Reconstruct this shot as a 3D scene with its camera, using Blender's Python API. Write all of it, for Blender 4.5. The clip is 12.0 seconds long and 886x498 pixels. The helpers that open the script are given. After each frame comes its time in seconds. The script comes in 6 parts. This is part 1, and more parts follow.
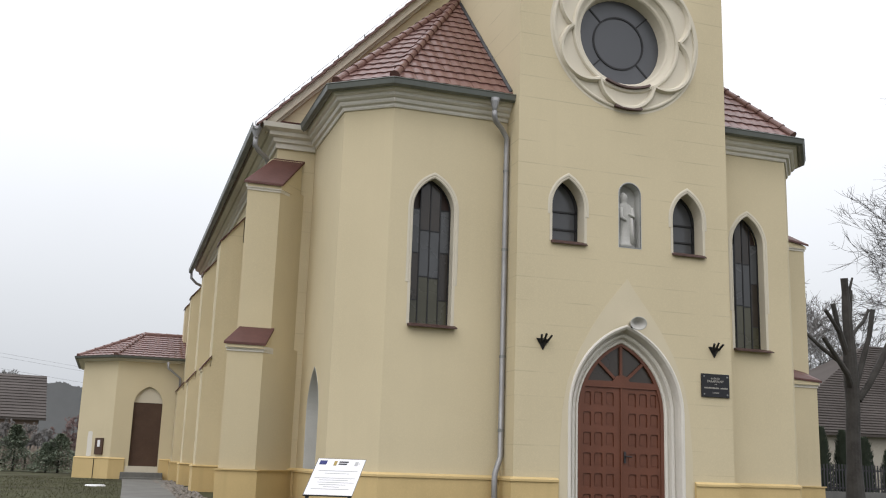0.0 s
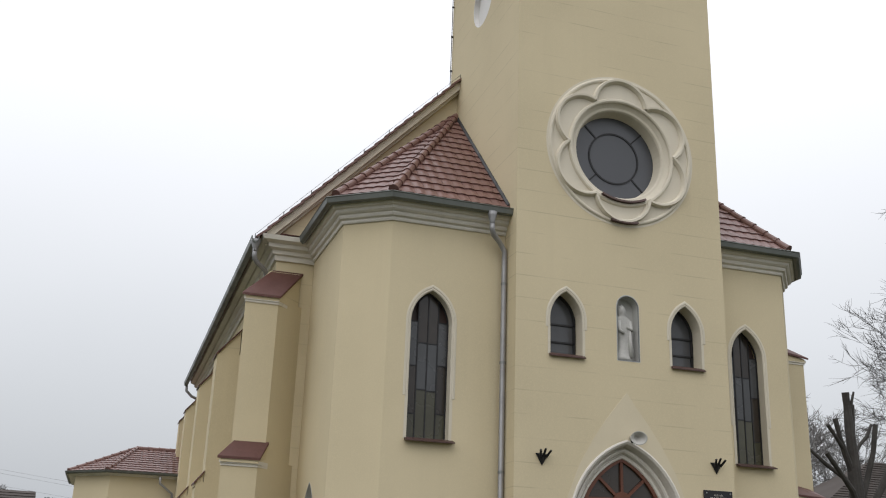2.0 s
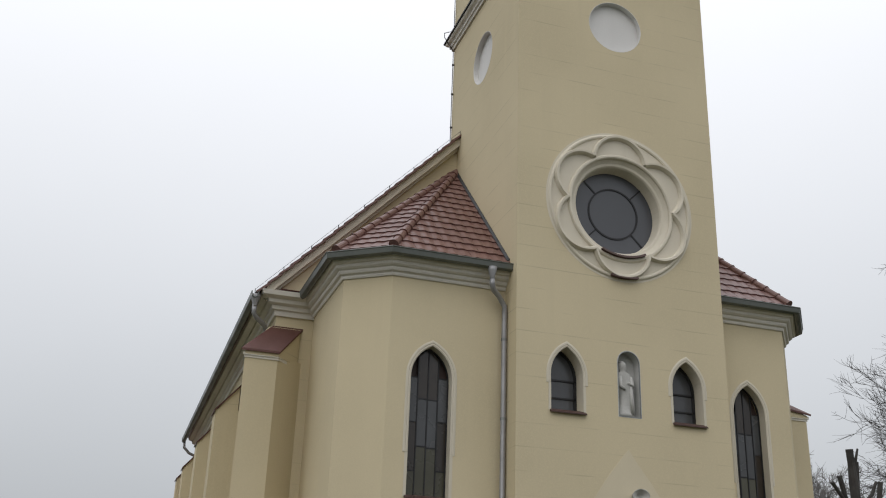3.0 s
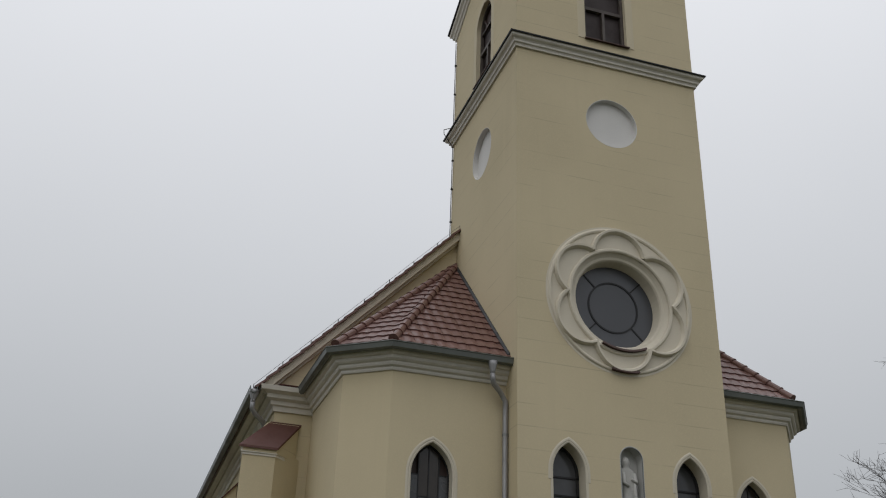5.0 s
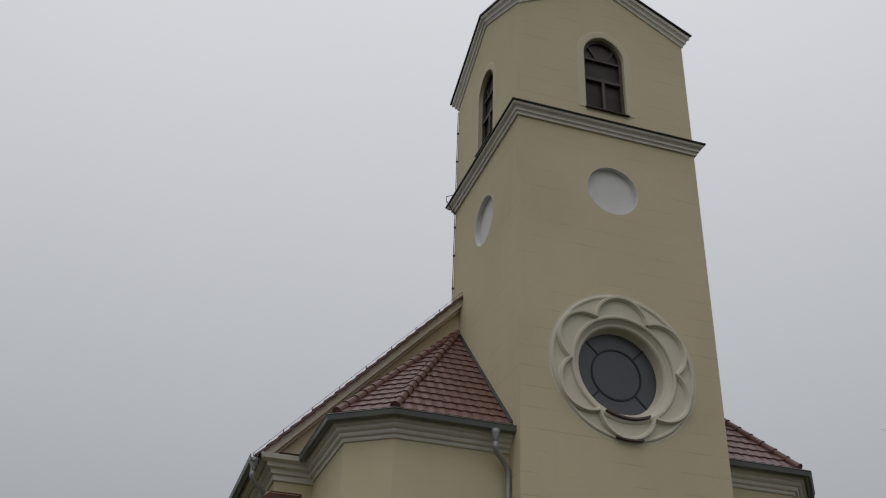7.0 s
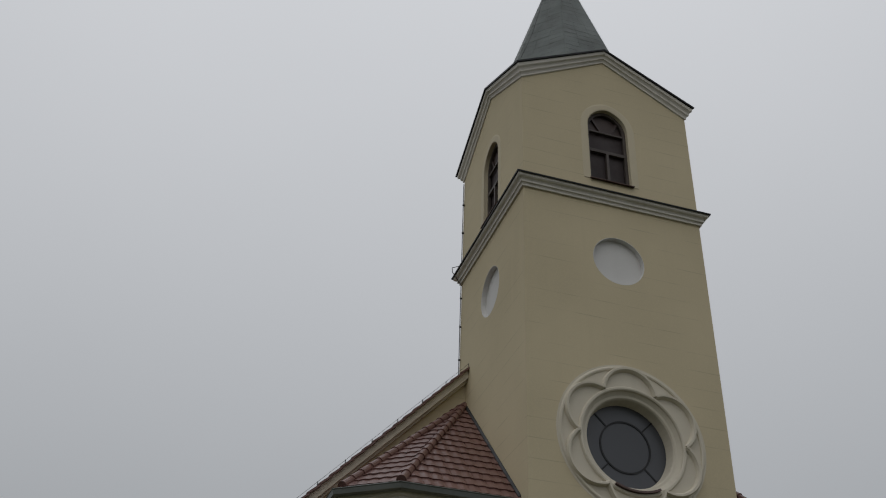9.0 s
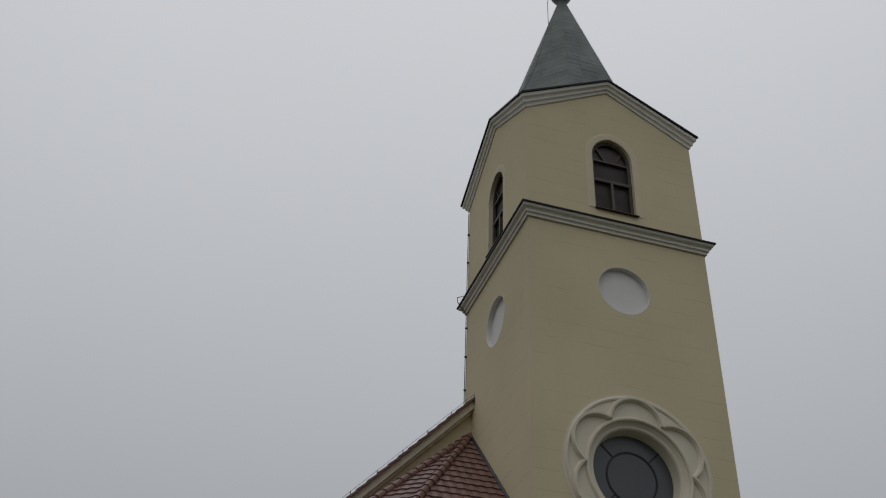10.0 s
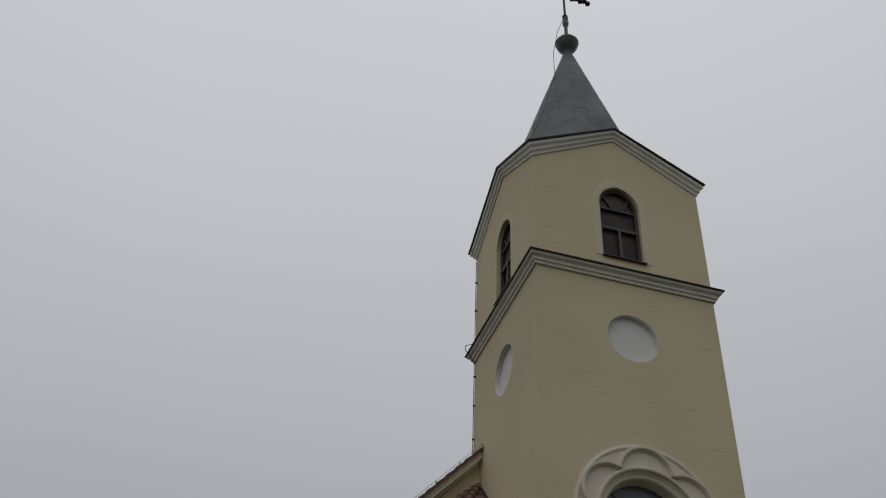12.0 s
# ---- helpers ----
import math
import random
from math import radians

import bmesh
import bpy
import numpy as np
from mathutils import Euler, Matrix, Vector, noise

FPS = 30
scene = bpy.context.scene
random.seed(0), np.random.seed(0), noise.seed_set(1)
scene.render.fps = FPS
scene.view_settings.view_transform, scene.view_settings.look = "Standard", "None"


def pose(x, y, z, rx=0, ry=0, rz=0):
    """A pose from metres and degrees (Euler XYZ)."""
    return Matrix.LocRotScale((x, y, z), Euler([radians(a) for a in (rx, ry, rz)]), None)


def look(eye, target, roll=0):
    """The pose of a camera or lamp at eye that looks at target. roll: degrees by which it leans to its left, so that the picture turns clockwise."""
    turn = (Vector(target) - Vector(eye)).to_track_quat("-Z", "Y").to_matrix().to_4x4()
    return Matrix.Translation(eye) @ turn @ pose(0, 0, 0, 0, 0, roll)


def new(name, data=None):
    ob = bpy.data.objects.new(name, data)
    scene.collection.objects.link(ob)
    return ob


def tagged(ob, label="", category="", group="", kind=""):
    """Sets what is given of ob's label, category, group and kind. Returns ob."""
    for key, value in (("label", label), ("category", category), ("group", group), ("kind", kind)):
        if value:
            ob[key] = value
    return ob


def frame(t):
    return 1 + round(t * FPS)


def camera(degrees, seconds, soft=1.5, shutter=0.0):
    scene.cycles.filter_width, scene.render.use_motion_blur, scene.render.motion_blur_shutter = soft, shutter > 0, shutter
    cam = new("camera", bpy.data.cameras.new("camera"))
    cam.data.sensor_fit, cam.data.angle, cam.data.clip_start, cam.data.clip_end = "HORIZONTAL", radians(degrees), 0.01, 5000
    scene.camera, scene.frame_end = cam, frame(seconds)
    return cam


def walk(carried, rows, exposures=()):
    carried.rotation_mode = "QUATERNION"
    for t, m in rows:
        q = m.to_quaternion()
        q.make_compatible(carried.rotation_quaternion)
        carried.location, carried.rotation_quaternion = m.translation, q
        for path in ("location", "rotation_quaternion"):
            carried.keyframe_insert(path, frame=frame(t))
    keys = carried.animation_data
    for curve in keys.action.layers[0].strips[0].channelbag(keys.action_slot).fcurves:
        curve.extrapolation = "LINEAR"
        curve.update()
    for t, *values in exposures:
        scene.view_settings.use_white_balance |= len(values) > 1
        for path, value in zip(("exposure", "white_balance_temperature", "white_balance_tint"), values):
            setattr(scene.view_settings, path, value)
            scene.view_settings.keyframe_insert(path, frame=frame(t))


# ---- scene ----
cam = camera(47.72, 12.0, soft=1.1)
EYE = (0.0, 0.0, 0.87)
ROWS = [
    (0.0, 102.118, -1.880, -18.090),
    (0.5, 103.811, -1.967, -18.163),
    (1.0, 105.580, -1.977, -18.186),
    (1.5, 107.094, -1.988, -18.215),
    (2.0, 108.548, -1.981, -18.245),
    (2.5, 109.883, -2.017, -18.255),
    (3.0, 111.705, -1.986, -18.244),
    (3.5, 113.204, -1.954, -18.242),
    (5.5, 118.116, -1.845, -18.164),
    (6.0, 119.002, -1.892, -18.160),
    (6.5, 119.903, -1.993, -18.192),
    (7.0, 120.870, -1.945, -18.097),
    (9.0, 124.924, -1.935, -17.676),
    (9.5, 125.836, -1.948, -17.477),
    (10.0, 126.617, -2.003, -17.367),
    (10.5, 127.293, -2.129, -17.321),
    (11.0, 128.035, -1.974, -17.055),
    (11.5, 128.706, -1.964, -16.912),
    (12.0, 129.344, -2.126, -16.901),
]
EXPOSURES = [
    (0.0, 0.01, 6500, 10), (0.5, -0.04, 6500, 10), (1.0, -0.11, 6500, 10), (1.5, -0.18, 6490, 9.8), (2.0, -0.26, 6480, 9.5), (2.5, -0.34, 6480, 9.5), (3.0, -0.50, 6470, 9), (3.5, -0.60, 6460, 9),
    (5.5, -1.10, 6450, 8.5), (7.0, -1.30, 6440, 8.5), (9.0, -1.47, 6430, 8), (12.0, -1.58, 6430, 8),
]
walk(cam, [(t, pose(*EYE, rx, ry, rz)) for t, rx, ry, rz in ROWS], EXPOSURES)

# ---- light: a foggy overcast sky, darker to the horizon, and a very soft sun behind it ----
SUN_EL, SUN_AZ = 42.0, 215.0
world = bpy.data.worlds.new("overcast")
scene.world = world
world.use_nodes = True
wn, wl = world.node_tree.nodes, world.node_tree.links
wn.clear()
w_out, w_bg = wn.new("ShaderNodeOutputWorld"), wn.new("ShaderNodeBackground")
w_sky = wn.new("ShaderNodeTexSky")
w_sky.sky_type, w_sky.sun_disc = "NISHITA", False
w_sky.sun_elevation, w_sky.sun_rotation = radians(SUN_EL), radians(SUN_AZ)
w_sky.air_density, w_sky.dust_density = 2.0, 6.0
w_dim = wn.new("ShaderNodeVectorMath")
w_dim.operation, w_dim.inputs["Scale"].default_value = "SCALE", 0.1
w_co, w_sep = wn.new("ShaderNodeTexCoord"), wn.new("ShaderNodeSeparateXYZ")
w_ramp = wn.new("ShaderNodeValToRGB")
w_ramp.color_ramp.elements[0].position, w_ramp.color_ramp.elements[0].color = 0.0, (0.26, 0.275, 0.295, 1)
w_ramp.color_ramp.elements[1].position, w_ramp.color_ramp.elements[1].color = 1.0, (1.0, 1.0, 1.04, 1)
w_noise = wn.new("ShaderNodeTexNoise")
w_noise.inputs["Scale"].default_value, w_noise.inputs["Detail"].default_value = 2.2, 4.0
w_add = wn.new("ShaderNodeMath")
w_add.operation = "MULTIPLY_ADD"
w_add.inputs[1].default_value, w_add.inputs[2].default_value = 0.08, -0.04
w_sum = wn.new("ShaderNodeMath")
w_sum.operation = "ADD"
w_gain = wn.new("ShaderNodeVectorMath")
w_gain.operation, w_gain.inputs["Scale"].default_value = "SCALE", 2.25
w_mix = wn.new("ShaderNodeMix")
w_mix.data_type = "RGBA"
w_mix.inputs["Factor"].default_value = 0.08
wl.new(w_co.outputs["Generated"], w_sep.inputs[0])
wl.new(w_co.outputs["Generated"], w_noise.inputs["Vector"])
wl.new(w_noise.outputs["Fac"], w_add.inputs[0])
wl.new(w_add.outputs[0], w_sum.inputs[0])
wl.new(w_sep.outputs["Z"], w_sum.inputs[1])
wl.new(w_sum.outputs[0], w_ramp.inputs[0])
wl.new(w_ramp.outputs[0], w_gain.inputs[0])
wl.new(w_sky.outputs[0], w_dim.inputs[0])
wl.new(w_gain.outputs[0], w_mix.inputs["A"])
wl.new(w_dim.outputs[0], w_mix.inputs["B"])
wl.new(w_mix.outputs["Result"], w_bg.inputs[0])
wl.new(w_bg.outputs[0], w_out.inputs[0])
sun_data = bpy.data.lights.new("sun", "SUN")
sun_data.energy, sun_data.angle, sun_data.color = 0.5, radians(40), (1.0, 0.97, 0.92)
sun = new("sun", sun_data)
sun.matrix_world = look((0, 0, 60), (60 * math.cos(radians(SUN_EL)) * 0.75, 60 * math.cos(radians(SUN_EL)) * 0.66, 60 - 60 * math.sin(radians(SUN_EL))))


# ---- materials ----
def material(name, colour, rough=0.8, metal=0.0, vary=0.15, grain=30.0, blotch=0.6, bump=0.2, spec=0.4, tint=None, courses=0.0, streaks=0.0, piece=0.0, bump_scale=None, coat=0.0):
    """A surface with broad blotches and fine grain; courses: spacing of faint horizontal joints; streaks: rain marks; piece: variation from piece to piece."""
    m = bpy.data.materials.new(name)
    m.use_nodes = True
    n, l = m.node_tree.nodes, m.node_tree.links
    b = n["Principled BSDF"]
    b.inputs["Roughness"].default_value, b.inputs["Metallic"].default_value = rough, metal
    b.inputs["Specular IOR Level"].default_value = spec
    b.inputs["Coat Weight"].default_value = coat
    geo = n.new("ShaderNodeNewGeometry")
    big, fine = n.new("ShaderNodeTexNoise"), n.new("ShaderNodeTexNoise")
    big.inputs["Scale"].default_value, big.inputs["Detail"].default_value = blotch, 5.0
    fine.inputs["Scale"].default_value, fine.inputs["Detail"].default_value = grain, 4.0
    for t in (big, fine):
        l.new(geo.outputs["Position"], t.inputs["Vector"])

    def mix(a, bb, f, kind="MIX"):
        x = n.new("ShaderNodeMix")
        x.data_type, x.blend_type = "RGBA", kind
        for sock, v in (("A", a), ("B", bb), ("Factor", f)):
            if isinstance(v, (float, tuple)):
                x.inputs[sock].default_value = v
            else:
                l.new(v, x.inputs[sock])
        return x.outputs["Result"]

    def ramp(v, lo, hi, a, c):
        x = n.new("ShaderNodeMapRange")
        x.inputs["From Min"].default_value, x.inputs["From Max"].default_value = lo, hi
        x.inputs["To Min"].default_value, x.inputs["To Max"].default_value = a, c
        l.new(v, x.inputs["Value"])
        return x.outputs[0]

    dark = tuple(c * (1 - vary) for c in (tint or colour)) + (1.0,)
    col = mix((*colour, 1.0), dark, ramp(big.outputs["Fac"], 0.35, 0.7, 0.0, 1.0))
    col = mix(col, tuple(min(1, c * (1 + vary * 0.6)) for c in colour) + (1.0,), ramp(fine.outputs["Fac"], 0.45, 0.75, 0.0, 0.5))
    if streaks:
        s = n.new("ShaderNodeTexNoise")
        s.inputs["Scale"].default_value, s.inputs["Detail"].default_value = 1.0, 6.0
        v = n.new("ShaderNodeVectorMath")
        v.operation, v.inputs[1].default_value = "MULTIPLY", (5.0, 5.0, 0.22)
        l.new(geo.outputs["Position"], v.inputs[0])
        l.new(v.outputs[0], s.inputs["Vector"])
        col = mix(col, tuple(c * (1 - streaks) for c in colour) + (1.0,), ramp(s.outputs["Fac"], 0.52, 0.8, 0.0, 0.9))
    height = fine.outputs["Fac"]
    if courses:
        sep = n.new("ShaderNodeSeparateXYZ")
        l.new(geo.outputs["Position"], sep.inputs[0])
        wob = n.new("ShaderNodeMath")
        wob.operation, wob.inputs[1].default_value = "MULTIPLY_ADD", 0.06
        l.new(big.outputs["Fac"], wob.inputs[0])
        l.new(sep.outputs["Z"], wob.inputs[2])
        md = n.new("ShaderNodeMath")
        md.operation, md.inputs[1].default_value = "PINGPONG", courses / 2
        shift = n.new("ShaderNodeMath")
        shift.operation, shift.inputs[1].default_value = "SUBTRACT", 0.394
        l.new(wob.outputs[0], shift.inputs[0])
        l.new(shift.outputs[0], md.inputs[0])
        line = ramp(md.outputs[0], 0.002, 0.016, 1.0, 0.0)
        patch = n.new("ShaderNodeTexNoise")
        patch.inputs["Scale"].default_value, patch.inputs["Detail"].default_value = 1.3, 4.0
        l.new(geo.outputs["Position"], patch.inputs["Vector"])
        amount = n.new("ShaderNodeMath")
        amount.operation = "MULTIPLY"
        l.new(line, amount.inputs[0])
        l.new(ramp(patch.outputs["Fac"], 0.42, 0.64, 0.0, 0.8), amount.inputs[1])
        col = mix(col, tuple(c * 0.74 for c in colour) + (1.0,), amount.outputs[0])
    if piece:
        info = n.new("ShaderNodeObjectInfo")
        col = mix(col, tuple(c * (1 - piece) for c in colour) + (1.0,), ramp(info.outputs["Random"], 0.0, 1.0, 0.0, 1.0))
        col = mix(col, tuple(min(1, c * (1 + piece)) for c in colour) + (1.0,), ramp(geo.outputs["Random Per Island"], 0.3, 1.0, 0.0, 0.5))
    l.new(col, b.inputs["Base Color"])
    l.new(ramp(big.outputs["Fac"], 0.3, 0.7, max(0.03, rough - 0.08), min(1.0, rough + 0.08)), b.inputs["Roughness"])
    if bump:
        bp = n.new("ShaderNodeBump")
        bp.inputs["Strength"].default_value, bp.inputs["Distance"].default_value = bump, 0.01
        l.new(height, bp.inputs["Height"])
        l.new(bp.outputs[0], b.inputs["Normal"])
    return m


CREAM = material("cream_plaster", (0.623, 0.541, 0.368), 0.9, vary=0.12, grain=45, blotch=0.32, bump=0.15, spec=0.25, courses=0.454, streaks=0.035)
SMOOTH_CREAM = material("smooth_cream_plaster", (0.623, 0.541, 0.368), 0.9, vary=0.12, grain=45, blotch=0.32, bump=0.15, spec=0.25, streaks=0.035)
PALE = material("pale_cream_paint", (0.628, 0.558, 0.41), 0.88, vary=0.07, grain=45, blotch=1.1, bump=0.13, spec=0.25, streaks=0.05)
OCHRE = material("ochre_plinth", (0.60, 0.455, 0.225), 0.85, vary=0.12, grain=40, blotch=0.8, bump=0.15, spec=0.3, streaks=0.12)
WHITE = material("white_plaster", (0.62, 0.572, 0.47), 0.85, vary=0.07, grain=50, blotch=0.9, bump=0.12, spec=0.3, streaks=0.10)
ROSETTE = material("cream_white_plaster", (0.66, 0.61, 0.505), 0.85, vary=0.06, grain=50, blotch=0.9, bump=0.12, spec=0.3, streaks=0.07)
TRIM = material("grey_white_moulding", (0.70, 0.67, 0.61), 0.8, vary=0.08, grain=30, blotch=1.2, bump=0.1, spec=0.3, streaks=0.12)
TILE = material("clay_tile", (0.172, 0.089, 0.076), 0.42, vary=0.25, grain=18, blotch=1.4, bump=0.2, spec=0.55, piece=0.15)
TILE_FAR = material("weathered_tile", (0.13, 0.105, 0.10), 0.8, vary=0.3, grain=6, blotch=0.7, bump=0.2, piece=0.2)
# distant roofs: tile grey includes a small lift for haze
OLD_TILE = material("old_grey_tile", (0.10, 0.088, 0.082), 0.9, vary=0.3, spec=0.15, grain=5, blotch=0.4, bump=0.2, piece=0.2)
ZINC = material("grey_zinc", (0.27, 0.28, 0.28), 0.5, 0.6, vary=0.2, grain=14, blotch=1.5, bump=0.05, streaks=0.2)
ZINC_DARK = material("weathered_gutter_metal", (0.165, 0.178, 0.166), 0.45, 0.45, vary=0.2, grain=14, blotch=1.5, bump=0.05)
PIPE = material("painted_pipe", (0.33, 0.33, 0.34), 0.45, 0.4, vary=0.15, grain=14, blotch=2.0, bump=0.03)
FLASH = material("brown_sheet_metal", (0.115, 0.05, 0.042), 0.5, 0.1, vary=0.2, grain=12, blotch=2.0, bump=0.05)
SILL = material("dark_brown_sill", (0.075, 0.04, 0.034), 0.5, 0.1, vary=0.2, grain=12, blotch=2.0, bump=0.05)
SPIRE = material("green_patina_sheet", (0.084, 0.103, 0.094), 0.5, 0.2, vary=0.35, grain=8, blotch=1.3, bump=0.15, tint=(0.075, 0.08, 0.072), streaks=0.35, piece=0.05)
IRON = material("black_iron", (0.018, 0.018, 0.02), 0.5, 0.3, vary=0.2, grain=30, blotch=5, bump=0.1)
DOOR = material("red_brown_wood", (0.145, 0.053, 0.030), 0.45, vary=0.22, grain=22, blotch=1.6, bump=0.2, streaks=0.2)
DOOR_DARK = material("dark_brown_wood", (0.078, 0.042, 0.026), 0.55, vary=0.2, grain=20, blotch=2, bump=0.2)
FRAME = material("dark_window_wood", (0.05, 0.03, 0.025), 0.5, vary=0.2, grain=25, blotch=2, bump=0.15)
LEAD = material("window_lead", (0.03, 0.03, 0.032), 0.5, 0.4, vary=0.2, grain=20, blotch=3, bump=0.05)
GLASS = material("dark_glass", (0.072, 0.075, 0.082), 0.16, vary=0.25, grain=4, blotch=1.2, bump=0.03, spec=0.5, piece=0.3)
GLASS_WARM = material("tinted_leaded_glass", (0.042, 0.034, 0.028), 0.22, vary=0.3, grain=5, blotch=2.0, bump=0.05, spec=0.5, piece=0.45)
GLASS_BLUE = material("blue_grey_leaded_glass", (0.078, 0.082, 0.088), 0.25, vary=0.25, grain=5, blotch=2.0, bump=0.05, spec=0.5, piece=0.3)
GLASS_OLIVE = material("olive_leaded_glass", (0.072, 0.070, 0.046), 0.25, vary=0.25, grain=5, blotch=2.0, bump=0.05, spec=0.5, piece=0.35)
ROSE = material("grey_opal_glass", (0.080, 0.084, 0.096), 0.35, vary=0.12, grain=6, blotch=0.9, bump=0.03, spec=0.5, piece=0.1)
STONE = material("white_statue_stone", (0.45, 0.445, 0.42), 0.75, vary=0.15, grain=25, blotch=4, bump=0.2)
ROUNDEL = material("smooth_white_plaster", (0.70, 0.69, 0.675), 0.85, vary=0.05, grain=40, blotch=1.2, bump=0.08, streaks=0.06)
BOARDS = material("dark_belfry_boards", (0.034, 0.022, 0.021), 0.6, vary=0.25, grain=14, blotch=3, bump=0.2)
BELL_FRAME = material("faded_window_wood", (0.085, 0.07, 0.062), 0.6, vary=0.2, grain=20, blotch=3, bump=0.15)
NICHE = material("niche_paint", (0.56, 0.56, 0.54), 0.85, vary=0.08, grain=30, blotch=2, bump=0.1)
SPEAKER = material("grey_horn_plastic", (0.52, 0.51, 0.48), 0.5, vary=0.12, grain=20, blotch=5, bump=0.03)
BLACK = material("black_stone_plaque", (0.014, 0.014, 0.017), 0.2, vary=0.2, grain=50, blotch=3, bump=0.02)
LETTER = material("plaque_lettering", (0.42, 0.40, 0.36), 0.5, vary=0.1, grain=30, blotch=3, bump=0.0)
BOARD = material("white_sign_sheet", (0.80, 0.80, 0.82), 0.35, vary=0.05, grain=20, blotch=2, bump=0.0)
BLUE = material("blue_print", (0.02, 0.03, 0.16), 0.4, vary=0.1, grain=20, blotch=3, bump=0.0)
INK = material("grey_print", (0.45, 0.45, 0.46), 0.5, vary=0.1, grain=20, blotch=3, bump=0.0)
INK_DARK = material("black_print", (0.04, 0.04, 0.045), 0.5, vary=0.1, grain=20, blotch=3, bump=0.0)
GOLD = material("yellow_print", (0.35, 0.26, 0.08), 0.5, vary=0.1, grain=20, blotch=3, bump=0.0)
STEEL = material("dark_steel_post", (0.06, 0.06, 0.065), 0.45, 0.5, vary=0.2, grain=20, blotch=3, bump=0.05)
CONCRETE = material("grey_concrete", (0.16, 0.16, 0.152), 0.9, vary=0.25, grain=14, blotch=1.2, bump=0.3)
RUBBLE = material("grey_stones", (0.23, 0.21, 0.19), 0.9, vary=0.3, grain=20, blotch=3, bump=0.2, piece=0.3)
GRASS = material("winter_grass", (0.068, 0.071, 0.038), 0.95, vary=0.45, grain=6, blotch=0.5, bump=0.6, spec=0.1, tint=(0.070, 0.062, 0.040))
BLADE = material("grass_blades", (0.078, 0.082, 0.042), 0.9, vary=0.4, grain=3, blotch=0.6, bump=0.0, spec=0.15, tint=(0.085, 0.075, 0.046))
SNOW = material("old_snow", (0.75, 0.76, 0.78), 0.7, vary=0.15, grain=12, blotch=3, bump=0.3)
BARK = material("dark_wet_bark", (0.055, 0.051, 0.047), 0.9, vary=0.35, grain=12, blotch=2, bump=0.6)
# twig grey is lifted a step to imitate mist
TWIG = material("grey_twigs", (0.098, 0.092, 0.088), 0.95, vary=0.25, grain=5, blotch=1.5, bump=0.0)
# garden conifers: needle colour raised to stand in for mist and soften self-shadow
NEEDLE = material("mist_paled_conifer", (0.18, 0.215, 0.16), 1.0, vary=0.2, grain=5, blotch=1.2, bump=0.0, spec=0.0)
COLUMN_NEEDLE = material("dark_column_conifer", (0.085, 0.105, 0.08), 1.0, vary=0.2, grain=5, blotch=1.2, bump=0.0, spec=0.0)
# far wood: the mist is put into this pale grey base colour
FOREST = material("mist_grey_wood", (0.19, 0.196, 0.20), 1.0, vary=0.12, grain=0.6, blotch=0.06, bump=0.0, spec=0.0)
HOUSE_WALL = material("pale_house_render", (0.42, 0.39, 0.33), 0.9, vary=0.2, grain=8, blotch=0.5, bump=0.1, streaks=0.2)
BRICK_WALL = material("red_brick_wall", (0.25, 0.19, 0.165), 0.9, vary=0.25, grain=6, blotch=0.6, bump=0.2)
RED_TWIG = material("reddish_twigs", (0.23, 0.165, 0.155), 0.95, vary=0.25, grain=5, blotch=1.5, bump=0.0)
# paler twig copy for distant trees and shrubs, haze painted into the colour
MIST_TWIG = material("mist_paled_twigs", (0.22, 0.212, 0.205), 0.95, vary=0.2, grain=5, blotch=1.5, bump=0.0)
PALE_TWIG = material("pale_frosted_twigs", (0.30, 0.30, 0.30), 0.95, vary=0.2, grain=5, blotch=1.5, bump=0.0)
FENCE = material("grey_fence_wood", (0.28, 0.235, 0.20), 0.9, vary=0.3, grain=10, blotch=2, bump=0.3)
CABLE = material("cable", (0.05, 0.05, 0.05), 0.6, vary=0.1, grain=10, blotch=2, bump=0.0)


# ---- builders ----
def part(name, bm, mat, parent, label="", smooth=False):
    """Links a bmesh as one mesh object under a thing or a part."""
    me = bpy.data.meshes.new(name)
    bmesh.ops.recalc_face_normals(bm, faces=bm.faces)
    bm.to_mesh(me)
    bm.free()
    return mesh_part(name, me, mat, parent, label, smooth)


def placed(ob):
    """Where an object stands in the world."""
    return placed(ob.parent) @ ob.matrix_parent_inverse @ ob.matrix_basis if ob.parent else ob.matrix_basis.copy()


def mesh_part(name, me, mat, parent, label="", smooth=False):
    if mat and not me.materials:
        me.materials.append(mat)
    if smooth:
        me.polygons.foreach_set("use_smooth", [True] * len(me.polygons))
    ob = new(name, me)
    if parent:
        ob.parent = parent
        ob.matrix_parent_inverse = placed(parent).inverted()
    return tagged(ob, label)


def thing(name, label, category, at=(0, 0, 0), group="", kind=""):
    ob = new(name)
    ob.location = at
    ob.empty_display_size = 0.2
    return tagged(ob, label, category, group, kind)


def box(bm, x0, x1, y0, y1, z0, z1, m=None):
    vs = [bm.verts.new((x, y, z)) for z in (z0, z1) for x, y in ((x0, y0), (x1, y0), (x1, y1), (x0, y1))]
    for f in ((3, 2, 1, 0), (4, 5, 6, 7), (0, 1, 5, 4), (1, 2, 6, 5), (2, 3, 7, 6), (3, 0, 4, 7)):
        bm.faces.new([vs[i] for i in f])
    if m:
        bmesh.ops.transform(bm, matrix=m, verts=vs)
    return vs


